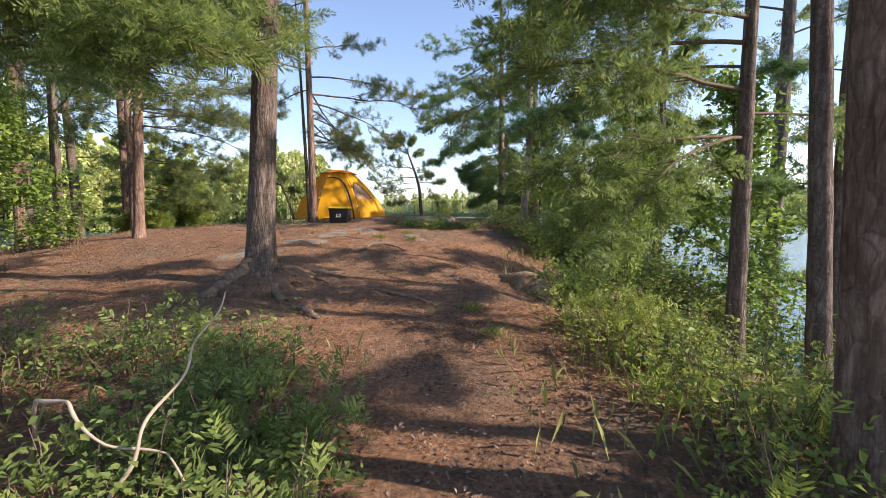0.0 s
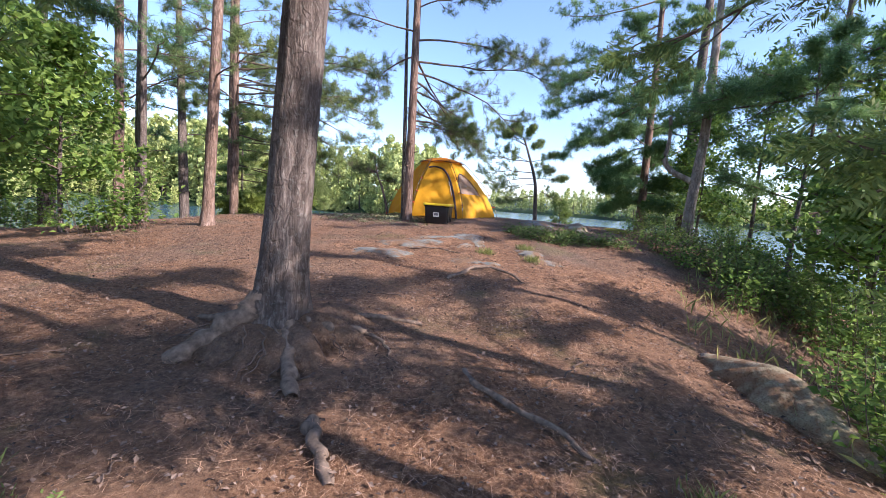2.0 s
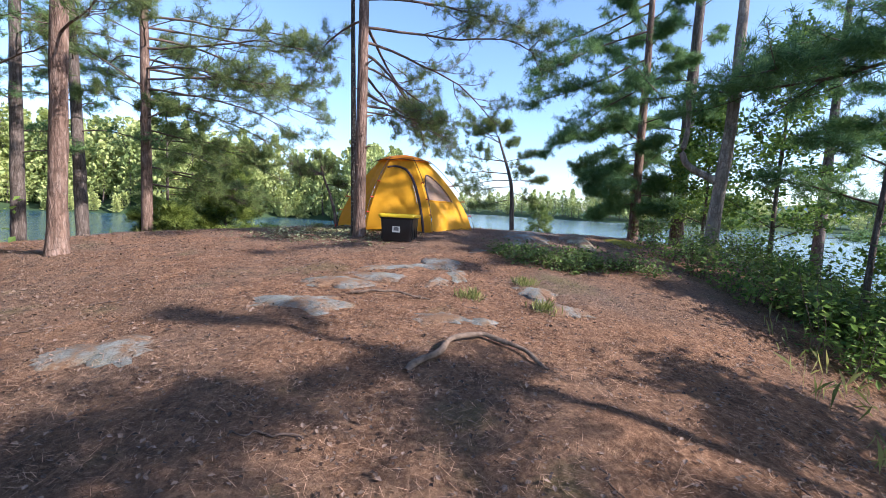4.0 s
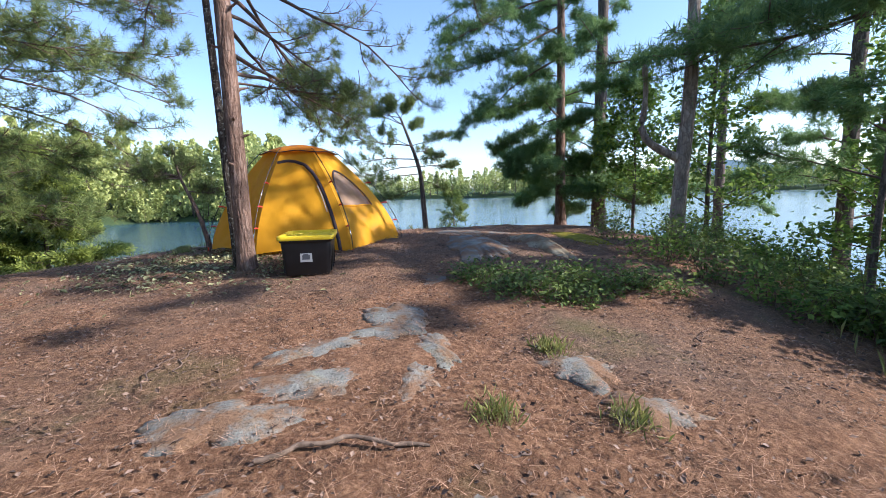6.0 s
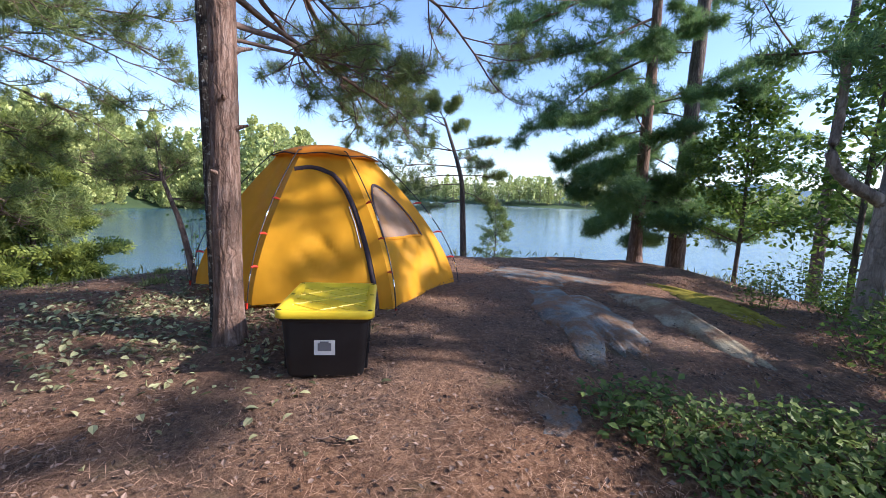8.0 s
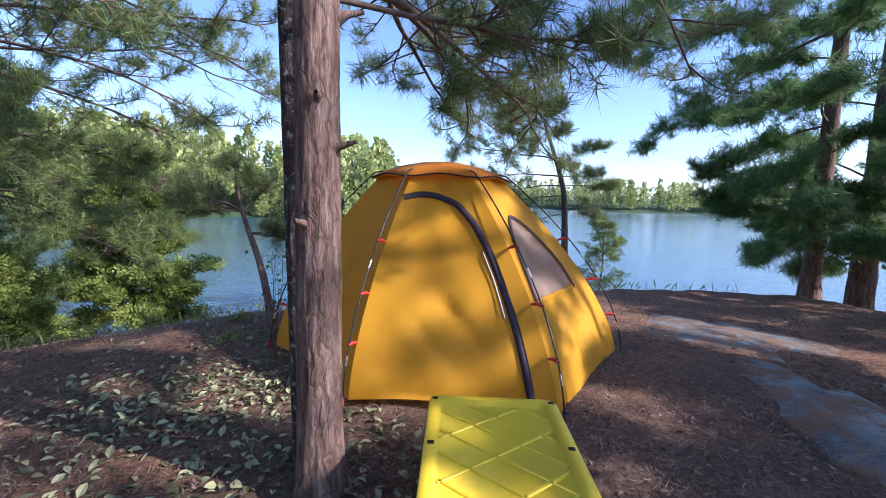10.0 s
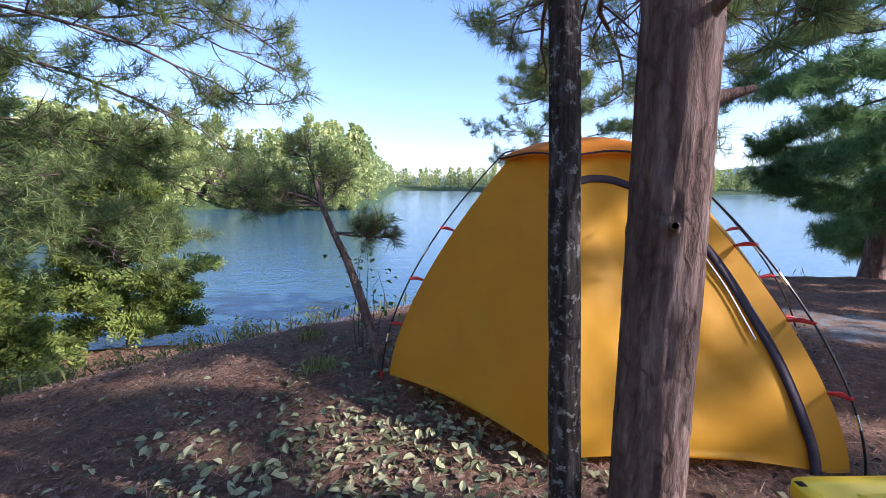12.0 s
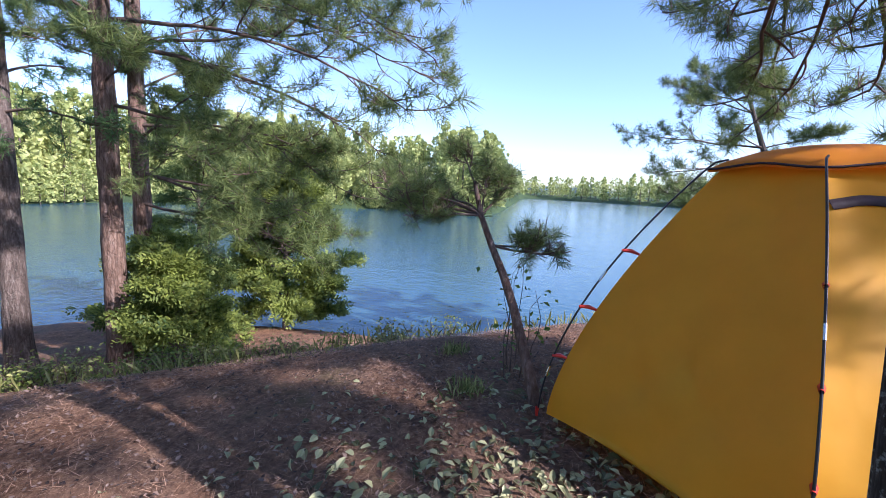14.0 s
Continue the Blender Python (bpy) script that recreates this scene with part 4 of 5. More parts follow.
def build_tent():
    x, y = TENT
    root = empty("dome_tent", x, y, gz(x, y) - 0.03, "orange six-sided dome tent with black outer poles, door zipped shut", "tent")
    U, V = np.meshgrid(np.linspace(0, 1, 33), np.linspace(0, 1, 41))
    i, j = np.meshgrid(np.arange(40), np.arange(32), indexing="ij")
    quads = np.stack([i * 33 + j, i * 33 + j + 1, (i + 1) * 33 + j + 1, (i + 1) * 33 + j], -1).reshape(-1, 4)
    for k in range(6):
        P = tent_surface(k, U, V)
        low = 0.05 * np.sin(np.pi * U) * (V < 0.001)
        P[..., 2] += low
        q = quads
        hole = None
        if k == 5:
            # the window's opening in the cloth
            uc, vc = U[:-1, :-1] + 1 / 64, V[:-1, :-1] + 1 / 80
            inside = (vc > 0.37) & (((uc - 0.42) / 0.33) ** 2 + ((vc - 0.37) / 0.30) ** 2 < 1)
            q = quads[~inside.ravel()]
            hole = quads[inside.ravel()]
        g = Geo().add(P.reshape(-1, 3), q)
        w = put("wall_panel", g, M_TENT, root)
        if hole is not None:
            used = np.unique(hole)
            back = np.zeros(33 * 41, dtype=int)
            back[used] = np.arange(len(used))
            put("window", Geo().add((P.reshape(-1, 3) * [0.996, 0.996, 1])[used], back[hole]), M_NET, w, "grey mesh tent window")
            arc = np.linspace(0, np.pi, 24)
            put("window_zip", Geo().add(*strip(5, np.stack([0.42 + 0.345 * np.cos(arc), 0.365 + 0.315 * np.sin(arc)], -1), 0.03, 0.006)), M_TAPE, w, "dark window zip")
            put("hem", Geo().add(*strip(5, [(0.08, 0.365), (0.76, 0.365)], 0.022, 0.006)), M_TENT, w)
        if k == 4:
            put("door_zip", Geo().add(*strip(4, [(0.02, 0.745), (0.2, 0.765), (0.45, 0.76), (0.66, 0.73), (0.79, 0.65), (0.845, 0.53), (0.865, 0.37), (0.875, 0.19), (0.885, 0.0)], 0.045, 0.007)), M_TAPE, w, "dark purple door zip flap")
            put("door_zip", Geo().add(*strip(4, [(0.79, 0.54), (0.812, 0.45), (0.822, 0.32)], 0.007, 0.012)), M_STICKER, w, "pale zip edge")
    for k in range(6):
        vs = np.linspace(0, 0.87, 50)
        p = tent_corner(k, vs, 0.045, POLE_BOW)
        p[0, 2] -= 0.02
        pole = put("pole", Geo().add(*tube(p, 0.0052, 8)), M_POLE, root, "thin black outer tent pole")
        for v0, ln in ((0.13, 0.035), (0.46, 0.03)):
            q = tent_corner(k, np.linspace(v0, v0 + ln, 5), 0.045, POLE_BOW)
            put("ferrule", Geo().add(*tube(q, 0.0066, 8)), M_SILVER, pole, "bare metal pole joint")
        for v0 in (0.2, 0.37, 0.56):
            a, b = tent_corner(k, v0, 0.052, POLE_BOW), tent_corner(k, v0, 0.0)
            mid = (a + b) / 2 + [0, 0, 0.008]
            put("clip", Geo().add(*tube([a, mid, b], [0.008, 0.012, 0.007], 6)), M_RED, root, "red plastic pole clip")
        foot = tent_corner(k, 0.0, 0.05)
        put("stake_loop", Geo().add(*tube([foot + [0, 0, 0.03], foot + [0, 0, -0.02]], [0.012, 0.008], 8)), M_RED, root, "red webbing corner loop")
    # raised vent cap over the top, with eaves out over the poles
    c = Geo()
    rings = []
    for s, z in ((0.0, 0.125), (0.3, 0.115), (0.6, 0.085), (0.85, 0.040), (1.0, 0.0), (0.985, -0.014)):
        ring = []
        for a in range(48):
            q, w = divmod(a, 8)
            fx, fy = TENT_FEET[q] * (1 - w / 8) + TENT_FEET[(q + 1) % 6] * (w / 8)
            ring.append((0.415 * s * fx + CROWN[0], 0.415 * s * fy + CROWN[1], TENT_H * 0.945 + z - 0.012 * s * s * math.cos(6 * radians(7.5 * a))))
        rings.append(ring)
    v = np.array(rings).reshape(-1, 3)
    i, j = np.meshgrid(np.arange(5), np.arange(48), indexing="ij")
    jj = (j + 1) % 48
    c.add(v, np.stack([i * 48 + j, i * 48 + jj, (i + 1) * 48 + jj, (i + 1) * 48 + j], -1).reshape(-1, 4))
    cap = put("vent_cap", c, M_TENT_CAP, root, "darker orange vent cap")
    edge = np.array([rings[4][a % 48] for a in range(49)])
    put("piping", Geo().add(*tube(edge, 0.006, 6)), M_TAPE, cap, "dark edge piping")


build_tent()


# ---------- the storage tote ----------
def rounded_loop(w, l, r, n=6):
    pts = []
    for cx, cy, a0 in ((w / 2 - r, l / 2 - r, 0), (-w / 2 + r, l / 2 - r, 90), (-w / 2 + r, -l / 2 + r, 180), (w / 2 - r, -l / 2 + r, 270)):
        for i in range(n + 1):
            a = radians(a0 + 90 * i / n)
            pts.append((cx + r * math.cos(a), cy + r * math.sin(a)))
    return pts


def loft(loops, closed_top=True, closed_bottom=True):
    """A bmesh skinned over (outline, z) loops of equal length."""
    bm = bmesh.new()
    rows = [[bm.verts.new((x, y, z)) for x, y in pts] for pts, z in loops]
    for a, b in zip(rows, rows[1:]):
        for i in range(len(a)):
            k = (i + 1) % len(a)
            bm.faces.new((a[i], a[k], b[k], b[i]))
    if closed_bottom:
        bm.faces.new(rows[0][::-1])
    if closed_top:
        bm.faces.new(rows[-1])
    return bm


def box(bm, x0, x1, y0, y1, z0, z1):
    vs = [bm.verts.new(c) for c in ((x0, y0, z0), (x1, y0, z0), (x1, y1, z0), (x0, y1, z0), (x0, y0, z1), (x1, y0, z1), (x1, y1, z1), (x0, y1, z1))]
    for q in ((0, 3, 2, 1), (4, 5, 6, 7), (0, 1, 5, 4), (1, 2, 6, 5), (2, 3, 7, 6), (3, 0, 4, 7)):
        bm.faces.new([vs[i] for i in q])


def build_tote():
    x, y, W, L, H = -2.66, 11.10, 0.545, 0.79, 0.42
    root = empty("storage_tote", x, y, gz(x, y) - 0.01, "black plastic storage tote with a yellow lid by the tent", "storage box", turn=6.0)
    body = part("body", loft([(rounded_loop(W * 0.78, L * 0.80, 0.04), 0.0), (rounded_loop(W * 0.80, L * 0.82, 0.045), 0.015), (rounded_loop(W * 0.89, L * 0.91, 0.05), H * 0.78), (rounded_loop(W * 0.89, L * 0.91, 0.05), H * 0.80),
                                (rounded_loop(W * 0.93, L * 0.95, 0.05), H * 0.81), (rounded_loop(W * 0.94, L * 0.955, 0.05), H * 0.89)]), M_BLACK, root, "ribbed black tub", True)
    for sgn in (-1, 1):
        for yy in (-0.24, 0.0, 0.24):
            bm = bmesh.new()
            box(bm, sgn * W * 0.41 - 0.014, sgn * W * 0.41 + 0.014, yy - 0.03, yy + 0.03, 0.03, H * 0.78)
            part("rib", bm, M_BLACK, body)
    lid = part("lid", loft([(rounded_loop(W * 0.985, L * 0.99, 0.045), H * 0.86), (rounded_loop(W, L, 0.05), H * 0.87), (rounded_loop(W, L, 0.05), H * 0.955), (rounded_loop(W * 0.985, L * 0.99, 0.05), H * 0.965),
                              (rounded_loop(W * 0.83, L * 0.89, 0.035), H * 0.965), (rounded_loop(W * 0.81, L * 0.87, 0.035), H * 0.915)]), M_YELLOW, root, "yellow lid with raised diagonal ribs", True)
    w2, l2 = W * 0.40, L * 0.43
    for ang in (38, -38):
        dx, dy = math.cos(radians(ang)), math.sin(radians(ang))
        for c in np.arange(-0.6, 0.61, 0.115 if ang < 0 else 0.20):
            # clip the line to the panel
            pts = []
            for s in np.linspace(-0.8, 0.8, 321):
                px, py = -dy * c + dx * s, dx * c + dy * s
                if abs(px) < w2 and abs(py) < l2:
                    pts.append((px, py))
            if len(pts) < 12:
                continue
            (ax, ay), (bx, by) = pts[0], pts[-1]
            bm = bmesh.new()
            ww = 0.006
            vs = []
            for zz, k in ((H * 0.905, 1.6), (H * 0.927, 0.7)):
                for (qx, qy) in ((ax, ay), (bx, by)):
                    vs.append(bm.verts.new((qx - dy * ww * k, qy + dx * ww * k, zz)))
                    vs.append(bm.verts.new((qx + dy * ww * k, qy - dx * ww * k, zz)))
            for q in ((0, 1, 3, 2), (4, 6, 7, 5), (0, 2, 6, 4), (1, 5, 7, 3), (0, 4, 5, 1), (2, 3, 7, 6)):
                bm.faces.new([vs[i] for i in q])
            part("rib", bm, M_YELLOW, lid)
    # no real openings: dark blocks set in the rim paint the holes' inner shade
    for sx_ in (-1, 1):
        for yy in (-l2 * 1.06, 0.02, l2 * 1.06):
            bm = bmesh.new()
            box(bm, sx_ * W * 0.455 - 0.012, sx_ * W * 0.455 + 0.012, yy - 0.011, yy + 0.011, H * 0.955, H * 0.9665)
            part("bolt_hole_shade", bm, M_HOLE_SHADE, lid, "dark block painted as the shade in a lock hole")
    # sticker on the near end
    yy = -L * 0.433
    bm = bmesh.new()
    box(bm, -0.06, 0.055, yy - 0.006, yy + 0.03, 0.14, 0.25)
    st = part("sticker", bm, M_STICKER, root, "white product sticker with a grey emblem")
    st.rotation_euler = (0, 0, 0)
    bm = bmesh.new()
    box(bm, -0.04, 0.035, yy - 0.009, yy + 0.0, 0.165, 0.21)
    box(bm, -0.028, 0.02, yy - 0.0105, yy + 0.0, 0.21, 0.22)
    part("emblem", bm, M_PRINT, st, "grey emblem shape")


build_tote()


# ---------- rocks ----------
def slab(name, x, y, rx, ry, turn, high, seed, material, label, skirt=0.06):
    """A low rock that breaks through the needles, with an uneven rim."""
    rng = np.random.default_rng(seed)
    na, nr = 56, 14
    ph = rng.uniform(0, 6.28, 6)
    ca, sa = math.cos(radians(turn)), math.sin(radians(turn))
    v = []
    for i in range(nr + 1):
        s = i / nr
        for k in range(na):
            a = 2 * math.pi * k / na
            rim = 1 + 0.10 * math.sin(7 * a + ph[4]) + 0.07 * math.sin(19 * a + ph[5]) + 0.16 * math.sin(2 * a + ph[0]) + 0.12 * math.sin(3 * a + ph[1]) + 0.09 * math.sin(5 * a + ph[2]) + 0.06 * math.sin(9 * a + ph[3]) + 0.04 * math.sin(14 * a + ph[4])
            lx, ly = rx * s * rim * math.cos(a), ry * s * rim * math.sin(a)
            px, py = x + lx * ca - ly * sa, y + lx * sa + ly * ca
            dz = high * (1 - s ** 2.4) + 0.3 * high * math.sin(4 * lx / rx + ph[5]) * (1 - s) - (skirt if i == nr else 0.0) + 0.012 * (1 - s) - 0.013 * s ** 3
            v.append((px, py, gz(px, py) + dz + 0.004))
    g = Geo()
    i, j = np.meshgrid(np.arange(nr), np.arange(na), indexing="ij")
    jj = (j + 1) % na
    o = np.array([x, y, gz(x, y)])
    g.add(np.array(v) - o, np.stack([i * na + j, (i + 1) * na + j, (i + 1) * na + jj, i * na + jj], -1).reshape(-1, 4))
    ob = put(name, g, material, matrix=pose(*o))
    return tagged(ob, label, "rock")


slab("boulder", 1.30, 5.75, 0.62, 0.36, -38, 0.20, 1, M_ROCK_SUNLIT, "pale grey boulder with a sunlit tone on the slope beside the path", 0.3)
for i, (x, y, rx, ry, tn) in enumerate(((-1.70, 9.52, 0.24, 0.26, 50), (-2.12, 8.98, 0.30, 0.16, 15), (-2.15, 8.58, 0.34, 0.16, 8), (-1.46, 8.95, 0.13, 0.22, 12), (-1.58, 8.60, 0.12, 0.20, 0), (-0.66, 8.70, 0.24, 0.14, -25), (-2.45, 8.28, 0.34, 0.15, 14), (-0.46, 8.28, 0.24, 0.13, -10),
                                        (-1.84, 9.2, 0.2, 0.12, 30), (-2.50, 7.66, 0.34, 0.20, 12), (-1.34, 7.66, 0.22, 0.15, 10), (-1.08, 7.68, 0.14, 0.1, 0), (-1.35, 10.4, 0.14, 0.3, 8), (-3.2, 6.7, 0.4, 0.16, 20))):
    slab("rock_outcrop", x, y, rx * 1.12, ry * 1.12, tn, 0.017, 10 + i, M_ROCK, "flat grey-green lichened rock showing through the needles", 0.03)
slab("rock_slab", -0.72, 12.1, 0.36, 1.15, 4, 0.06, 30, M_ROCK, "long smooth grey rock slab beside the tent", 0.1)
slab("rock_slab", -0.55, 13.9, 0.75, 0.75, 30, 0.03, 33, M_ROCK, "smooth grey bedrock behind the tent")
slab("rock_ledge", 0.15, 12.1, 0.22, 0.9, 8, 0.09, 31, M_ROCK_SUNLIT, "cracked pale rock ledge above the shrubs", 0.12)
slab("moss_bank", 1.0, 12.9, 0.22, 1.0, 8, 0.05, 32, M_MOSS, "yellow moss on the rock ledge")


# ---------- roots and dead branches ----------
def root_run(points, r0, r1, seed, name, label, lift=0.02, material=None):
    rng = np.random.default_rng(seed)
    pts = np.array([(*p, 0.0)[:3] for p in points], dtype=float)
    t = np.linspace(0, 1, len(pts))
    tt = np.linspace(0, 1, 40)
    xs, ys = np.interp(tt, t, pts[:, 0]), np.interp(tt, t, pts[:, 1])
    hs = np.interp(tt, t, pts[:, 2])
    for _ in range(3):
        xs[1:-1], ys[1:-1] = (xs[:-2] + 2 * xs[1:-1] + xs[2:]) / 4, (ys[:-2] + 2 * ys[1:-1] + ys[2:]) / 4
    xs, ys = xs + 0.015 * np.sin(tt * 21 + seed), ys + 0.012 * np.sin(tt * 17 + 2 * seed)
    rr = r0 + (r1 - r0) * tt
    zs = land(xs, ys) + hs + rr * 0.2 + lift * np.sin(np.pi * tt)
    o = np.array([xs[0], ys[0], float(land(xs[0], ys[0]))])
    g = Geo().add(*tube(np.stack([xs, ys, zs], -1) - o, rr * (1 + 0.12 * np.sin(tt * 30)), 10, 0.05, rng))
    ob = put(name, g, material or M_ROOT, matrix=pose(*o))
    return tagged(ob, label, "root" if "root" in name else "branch")


BX, BY = -2.23, 5.13
for i, (pts, r0, r1) in enumerate(((((BX + 0.12, BY - 0.10, 0.16), (-1.98, 4.90, 0.05), (-1.84, 4.70), (-1.70, 4.50, -0.01)), 0.06, 0.040), (((-1.50, 4.36, -0.02), (-1.42, 4.26, 0.01), (-1.32, 4.15), (-1.20, 4.02, -0.02)), 0.034, 0.026),
                                   (((BX - 0.02, BY - 0.05, 0.30), (-2.36, 4.93, 0.16), (-2.48, 4.76, 0.05), (-2.62, 4.58, -0.02)), 0.10, 0.055), (((BX + 0.1, BY + 0.1, 0.10), (-1.9, 5.55, 0.03), (-1.6, 5.68, 0.01), (-1.30, 5.68)), 0.032, 0.014),
                                   (((BX + 0.1, BY, 0.14), (-1.85, 5.15, 0.10), (-1.64, 5.36, 0.03)), 0.05, 0.028), (((-1.68, 5.36, 0.03), (-1.48, 5.28, 0.01), (-1.34, 5.08)), 0.016, 0.008), (((BX - 0.1, BY + 0.05, 0.14), (-2.7, 5.2, 0.03), (-3.0, 5.2)), 0.05, 0.015))):
    root_run(pts, r0, r1, 100 + i, "tree_root", "bare weathered root of the large pine", 0.01)
fibre_rng = np.random.default_rng(140)
for i in range(26):
    a, d0 = fibre_rng.uniform(2.6, 6.6), fibre_rng.uniform(0.12, 0.3)
    ca, sa, ln = math.cos(a), math.sin(a), fibre_rng.uniform(0.2, 0.45)
    root_run(((BX + d0 * ca, BY + d0 * sa, 0.16), (BX + (d0 + ln * 0.5) * ca - 0.08 * sa, BY + (d0 + ln * 0.5) * sa + 0.08 * ca, 0.07), (BX + (d0 + ln) * ca, BY + (d0 + ln) * sa, 0.0)), 0.006, 0.003, 180 + i, "root_fibre", "thin dangling root fibre at the foot of the large pine", 0.01, M_TWIG)
slab("root_mound", BX + 0.08, BY - 0.02, 0.58, 0.46, 20, 0.20, 34, M_GROUND, "mound of needles held by the roots of the large pine", 0.08)
root_run(((-1.42, 6.85), (-1.30, 7.05), (-1.21, 7.24), (-1.03, 7.39), (-0.8, 7.28), (-0.62, 7.14)), 0.022, 0.012, 110, "tree_root", "pale crooked root rising from the needles", 0.06)
root_run(((-0.85, 5.1), (-0.79, 4.97), (-0.56, 4.81), (-0.29, 4.66), (-0.1, 4.5)), 0.025, 0.012, 111, "tree_root", "thin pale root crossing the path")
root_run(((-2.2, 8.02), (-1.9, 8.1), (-1.55, 8.05)), 0.012, 0.008, 112, "fallen_branch", "dry stick lying on the needles")
for i, pts in enumerate((((-1.85, 1.80, 0.0), (-1.6, 1.65, 0.38), (-1.4, 1.52, 0.42), (-1.2, 1.46, 0.30), (-0.95, 1.44, 0.28), (-0.8, 1.40, 0.0)), ((-1.2, 1.35, 0.0), (-1.08, 1.42, 0.3), (-0.98, 1.6, 0.55), (-0.9, 1.75, 0.8)), ((-1.5, 1.2, 0.05), (-1.2, 1.1, 0.1), (-0.9, 1.3, 0.05)), ((-1.05, 1.25, 0.02), (-0.8, 1.2, 0.14), (-0.6, 1.3, 0.3)))):
    root_run(pts, 0.009, 0.003, 120 + i, "fallen_branch", "bleached dead branch lying in the undergrowth", 0.02, M_TWIG_PALE)


stick_rng = np.random.default_rng(77)
for i in range(46):
    x, y, a, ln = stick_rng.uniform(-5.5, 1.2), stick_rng.uniform(1.2, 11.0), stick_rng.uniform(0, 6.28), stick_rng.uniform(0.15, 0.5)
    if math.hypot(x + 2.7, y - 11.1) < 0.7:
        continue
    dx, dy = ln * math.cos(a), ln * math.sin(a)
    root_run(((x, y), (x + dx * 0.5 + 0.04 * math.sin(5 * a), y + dy * 0.5), (x + dx, y + dy)), 0.006, 0.003, 130 + i, "stick", "thin dry stick lying on the needles", 0.005, M_TWIG)


# ---------- undergrowth ----------
def shrub(name, label, x, y, radius, height, seed, leaves=420, leafmat=None, size=1.0, category="shrub", group="", stems=14, template=None):
    """A low bush of thin stems with separate leaves."""
    rng = np.random.default_rng(seed)
    base = gz(x, y)
    root = empty(name, x, y, base, label, category, group)
    sg, lg = Geo(), Geo()
    pos = []
    for k in range(stems):
        a, rr = rng.uniform(0, 6.28), radius * math.sqrt(rng.random())
        ex, ey = rr * math.cos(a), rr * math.sin(a)
        fx, fy = ex * 0.55, ey * 0.55
        h = height * rng.uniform(0.5, 1.0)
        b0, b1 = gz(x + fx, y + fy) - base - 0.03, gz(x + ex, y + ey) - base
        t = np.linspace(0, 1, 6)[:, None]
        p = np.array([fx, fy, b0]) * (1 - t) + np.array([ex, ey, b1 + h]) * t + rng.normal(0, 0.02, (6, 3)) * t
        sg.add(*tube(p, np.linspace(0.005, 0.0015, 6), 4))
        m = leaves // stems
        u = rng.uniform(0.2, 1.0, m)
        q = np.stack([np.interp(u, t[:, 0], p[:, i]) for i in range(3)], -1)
        pos.append(q + rng.normal(0, 0.05 + 0.1 * radius, (m, 3)) * [1, 1, 0.6])
    pos = np.concatenate(pos)
    pos[:, 2] = np.maximum(pos[:, 2], land(x + pos[:, 0], y + pos[:, 1]) - base + 0.01)
    d = rng.standard_normal(pos.shape) * [0.45, 0.45, 1.0]
    d[:, 2] = np.abs(d[:, 2]) + 0.2
    scatter(lg, *(template or LEAF), pos, frames_for(d, rng), rng.uniform(0.5, 1.1, len(pos)) * size)
    tagged(put("stem", sg, M_TWIG, root), kind="stuff")
    put("foliage", lg, leafmat or M_SHRUB, root, smooth=False)
    return root


srng = np.random.default_rng(200)
# the green patch beside the lichened rocks
for i in range(16):
    u = i / 15
    shrub("blueberry_bush", "low leafy green blueberry bush on the open rise", -1.0 + 1.5 * u + srng.normal(0, 0.12), 10.45 - 0.45 * u + srng.normal(0, 0.22), 0.26, 0.16, 210 + i, 260, M_SHRUB, 0.75, "bush", "blueberry bushes on the rise")
# the bank on the lake side
for i in range(46):
    y = 5.2 + 9.5 * srng.random()
    x = float(smooth_interp(y, *RIGHT_LIP)) + srng.uniform(0.9, 3.6)
    shrub("bank_shrub", "leafy green shrub on the bank above the lake", x, y, srng.uniform(0.35, 0.6), srng.uniform(0.35, 0.9), 240 + i, 520, M_LEAF if i % 3 else M_SHRUB, 1.0, "shrub", "shrubs on the bank")
for i in range(64):
    y = 0.4 + 5.2 * srng.random()
    x = 0.55 + 0.12 * y + srng.uniform(0.1, 1.0) * (1.2 if i % 2 else 4.2)
    shrub("bank_shrub", "sunlit yellow-green shrub beside the path", x, y, srng.uniform(0.3, 0.55), srng.uniform(0.25, 0.6), 300 + i, 420 if i % 3 else 90, M_CEDAR if i % 2 else M_SHRUB, 0.62 if i % 3 else 0.9, "shrub", "shrubs beside the path", 14, None if i % 3 else SPRAY_FINE)
lip_rng = np.random.default_rng(201)
for i in range(20):
    shrub("bank_shrub", "leafy green shrub along the edge of the rise", lip_rng.uniform(1.2, 3.6), lip_rng.uniform(9.8, 12.8), lip_rng.uniform(0.3, 0.5), lip_rng.uniform(0.3, 0.6), 620 + i, 420, M_LEAF if i % 2 else M_SHRUB, 0.85, "shrub", "shrubs on the bank")
for i in range(18):
    x, y = srng.uniform(2.9, 6.2), srng.uniform(4.2, 9.5)
    shrub("tall_shrub", "tall leafy shrub on the wooded bank", x, y, srng.uniform(0.5, 0.8), srng.uniform(1.2, 2.1), 560 + i, 700, M_LEAF if i % 2 else M_SHRUB, 1.2, "shrub", "tall shrubs on the wooded bank", 20)
shrub("leafy_sapling", "thin leafy sapling beside the crooked pine", -4.72, 13.28, 0.26, 0.8, 590, 84, M_LEAF, 0.7, "sapling", "", 6)
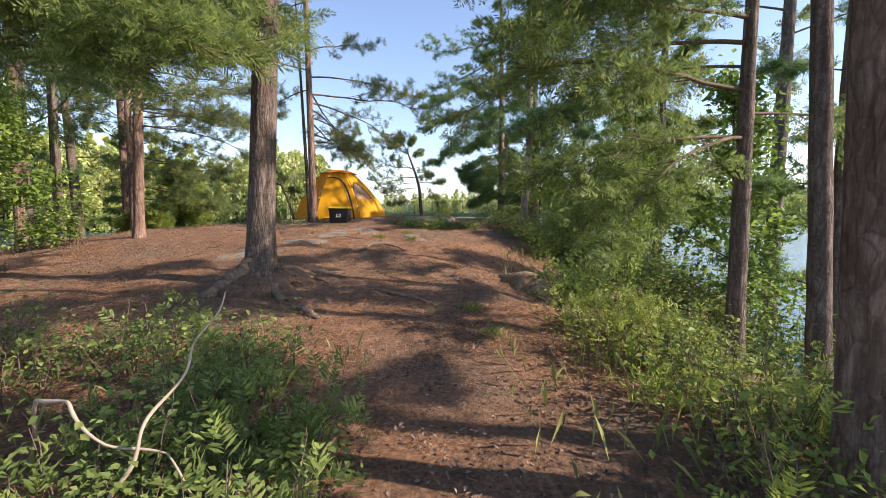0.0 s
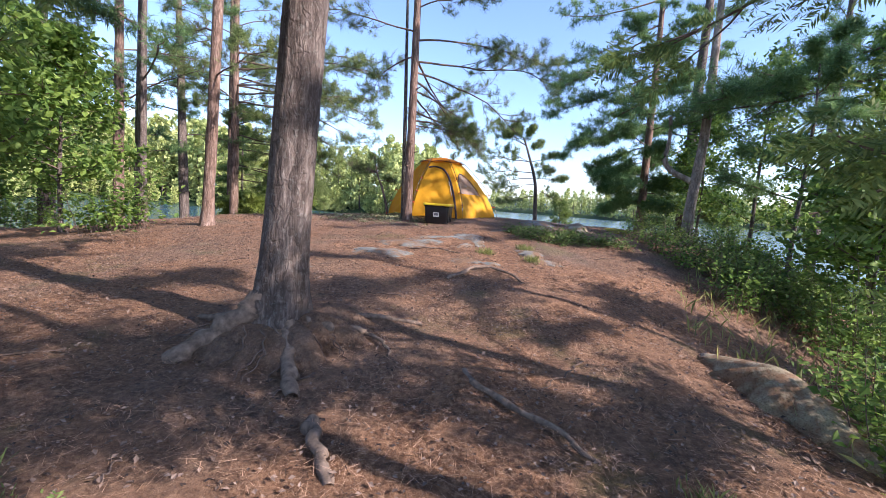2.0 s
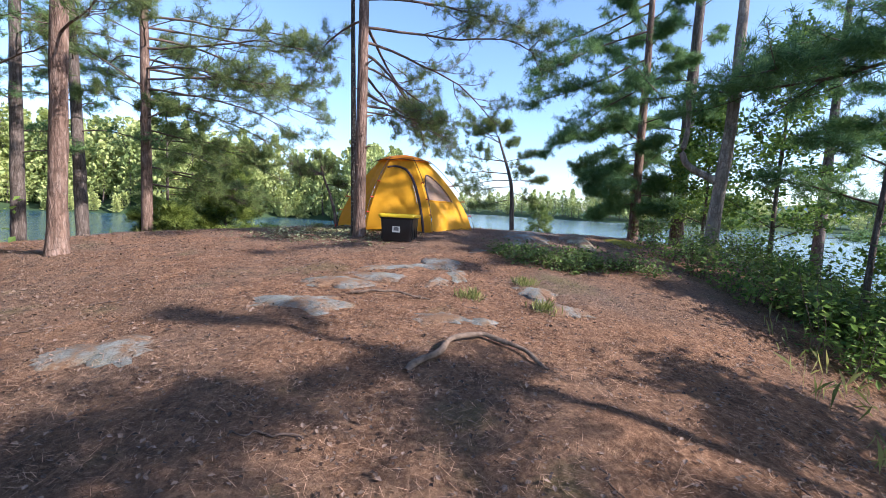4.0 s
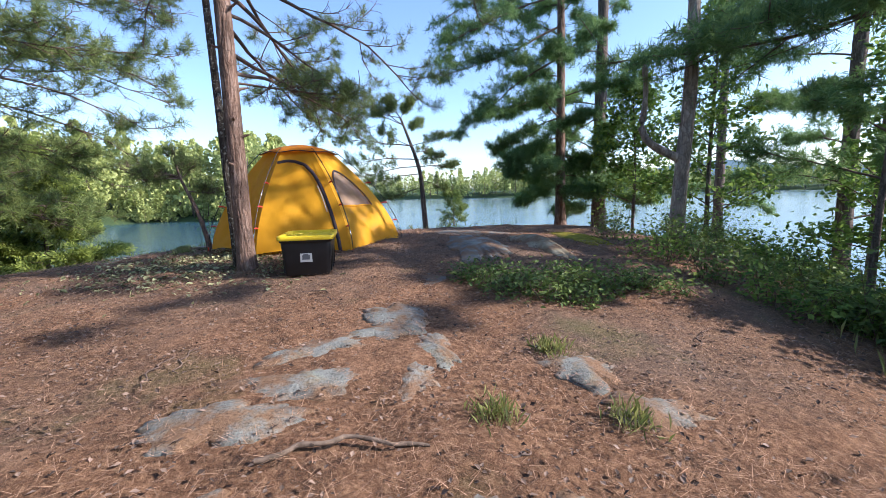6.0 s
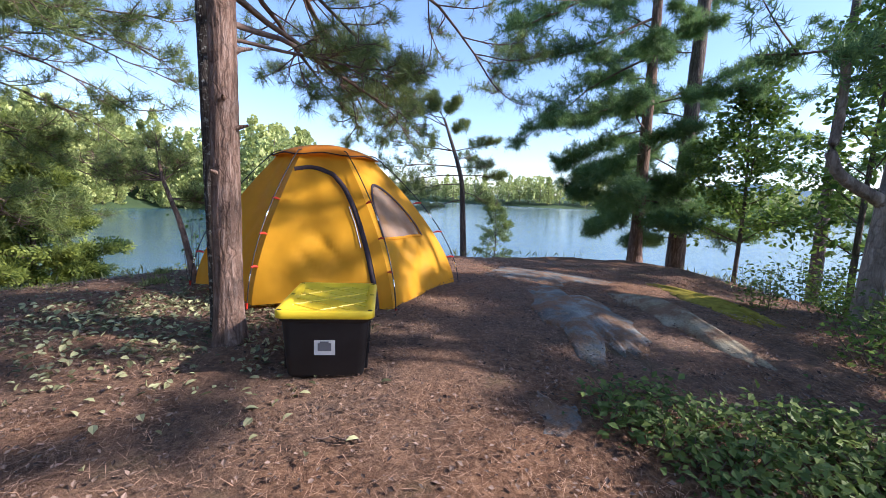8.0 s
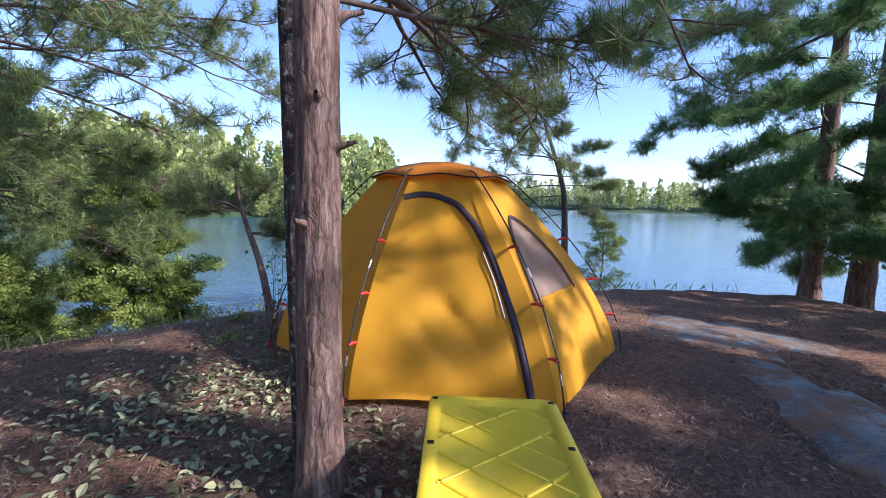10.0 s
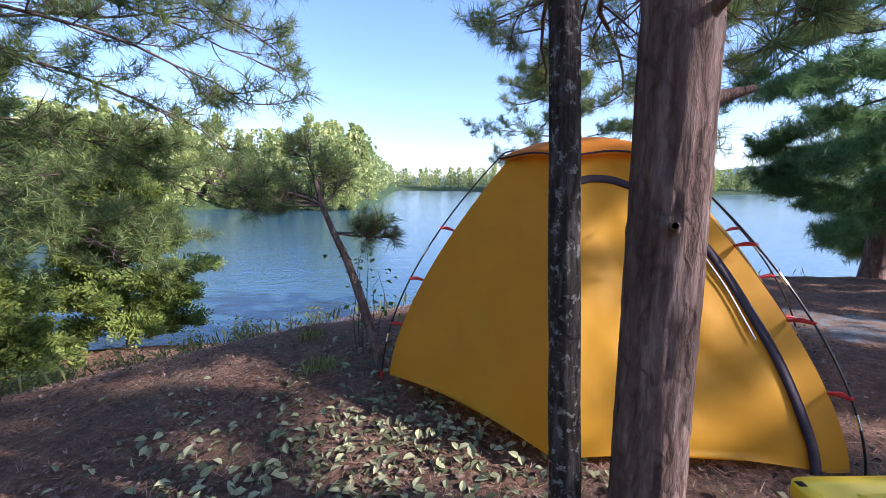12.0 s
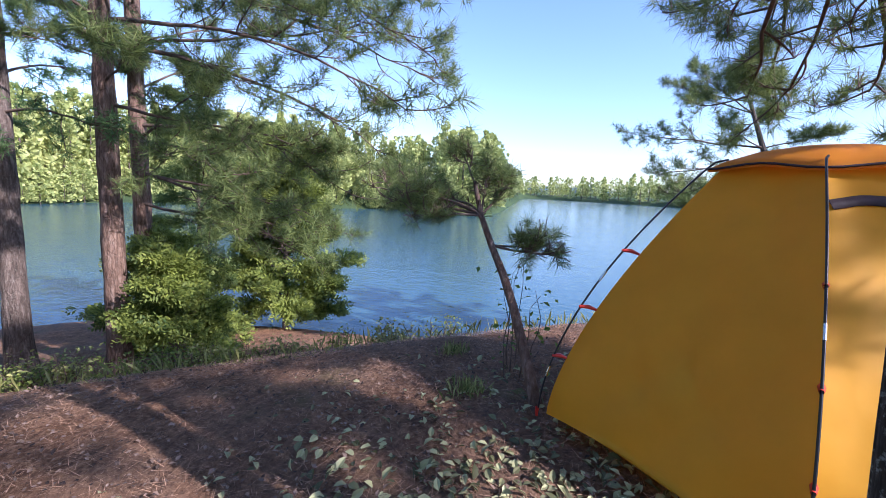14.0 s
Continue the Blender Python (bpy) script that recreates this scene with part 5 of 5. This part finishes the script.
for i in range(54):
    x, y = srng.uniform(-4.4, -0.55), srng.uniform(0.8, 3.3)
    if x > -0.75 - 0.25 * (y - 1.0) + 0.5 * (y < 2.0):
        continue
    shrub("undergrowth_shrub", "green leafy undergrowth beside the path", x, y, srng.uniform(0.25, 0.45), srng.uniform(0.2, 0.5), 340 + i, 360 if i % 3 else 100, M_SHRUB if i % 2 else M_HEMLOCK, 0.66 if i % 3 else 1.0, "shrub", "undergrowth beside the path", 14, None if i % 3 else SPRAY_FINE)
for i in range(46):
    x, y = srng.uniform(-16, -7.2), srng.uniform(3.5, 14.0)
    if y > 9.0:
        x -= 4.5
    if y > 11.0:
        continue
    shrub("wood_shrub", "green shrub at the edge of the lakeside woods", x, y, srng.uniform(0.5, 0.9), srng.uniform(0.6, 1.7), 400 + i, 620, M_LEAF, 1.5, "shrub", "shrubs in the lakeside woods", 18)
for i in range(30):
    u = srng.random()
    x = -6.0 - 5.2 * u + srng.normal(0, 0.3)
    y = float(back_lip(x)) + 0.5 + abs(srng.normal(0, 0.4))
    shrub("lip_shrub", "small yellow-green shrub along the edge of the bank", x, y, srng.uniform(0.15, 0.3), srng.uniform(0.12, 0.3), 460 + i, 220, M_CEDAR if i % 2 else M_GRASS, 0.6, "shrub", "shrubs along the bank's edge", 12)


def litter(name, label, material, n, seed, x0, x1, y0, y1, template, size, tilt, keep=None, category="leaf litter"):
    rng = np.random.default_rng(seed)
    x, y = rng.uniform(x0, x1, n), rng.uniform(y0, y1, n)
    if keep is not None:
        k = keep(x, y, rng)
        x, y = x[k], y[k]
    z = land(x, y) + 0.010 + rng.uniform(0, 0.014, len(x))
    d = rng.normal(0, tilt, (len(x), 3)) + [0, 0, 1]
    g = Geo()
    scatter(g, *template, np.stack([x, y, z], -1), frames_for(d, rng), rng.uniform(0.6, 1.2, len(x)) * size)
    tagged(put(name, g, material, smooth=False), label, category, kind="stuff")


NEEDLE = (np.array([[-0.0016, 0, 0], [0.0016, 0, 0], [0.0, 0.10, 0.012]]), np.array([[0, 1, 2]]))
BLADE = (np.array([[-0.003, 0, -0.01], [0.003, 0, -0.01], [0.004, 0.02, 0.12], [0.0, 0.07, 0.2]]), np.array([[0, 1, 2], [0, 2, 3]]))
litter("leaf_litter", "curled dry brown leaves scattered over the ground", M_LITTER, 42000, 500, -8, 3.4, 1.0, 15.5, small_leaf(0.034, 0.021, 0.004), 0.9, 0.3)
litter("fallen_leaves", "pale green fallen leaves on the ground around the tent", M_FALLEN, 15000, 501, -6.2, -2.3, 9.6, 14.0, leaf_template(0.060, 0.038, 0.009), 1.0, 0.4,
       lambda x, y, r: r.random(len(x)) < 0.9 * np.exp(-((x + 4.3) / 0.9) ** 2 - ((y - 12.0) / 0.8) ** 2) + 0.25 * np.exp(-((x + 3.3) / 0.8) ** 2 - ((y - 11.1) / 0.6) ** 2))
litter("needle_litter", "fallen reddish pine needles over the whole rise", M_NEEDLE_LITTER, 190000, 502, -8, 3.5, 2.5, 15.5, NEEDLE, 0.8, 0.12)
litter("dry_grass", "dry yellow-green grass blades at the clearing's edge", M_GRASS, 16000, 503, -12, 5, -0.5, 17, BLADE, 0.8, 0.35,
       lambda x, y, r: (x > smooth_interp(y, *RIGHT_LIP) + 0.5) | ((y > back_lip(x) - 0.1) & (y < back_lip(x) + 3)) | ((y < 3.2) & (abs(x + 0.1) > 0.5)), "grass")
for i, (x, y) in enumerate(((-1.22, 8.25), (-0.75, 8.9), (-0.6, 8.2), (-4.9, 12.9), (-5.2, 13.5), (0.3, 4.3), (0.45, 3.6))):
    rng_t = np.random.default_rng(600 + i)
    g = Geo()
    m = 150
    off = rng_t.normal(0, 0.055, (m, 2))
    p = np.stack([off[:, 0], off[:, 1], land(x + off[:, 0], y + off[:, 1]) - gz(x, y)], -1)
    scatter(g, *BLADE, p, frames_for(rng_t.normal(0, 0.4, (m, 3)) + [0, 0, 1], rng_t), rng_t.uniform(0.25, 0.5, m))
    tagged(put("grass_tuft", g, M_GRASS, matrix=pose(x, y, gz(x, y)), smooth=False), "small tuft of dry green grass", "grass", "grass tufts on the rise", "stuff")
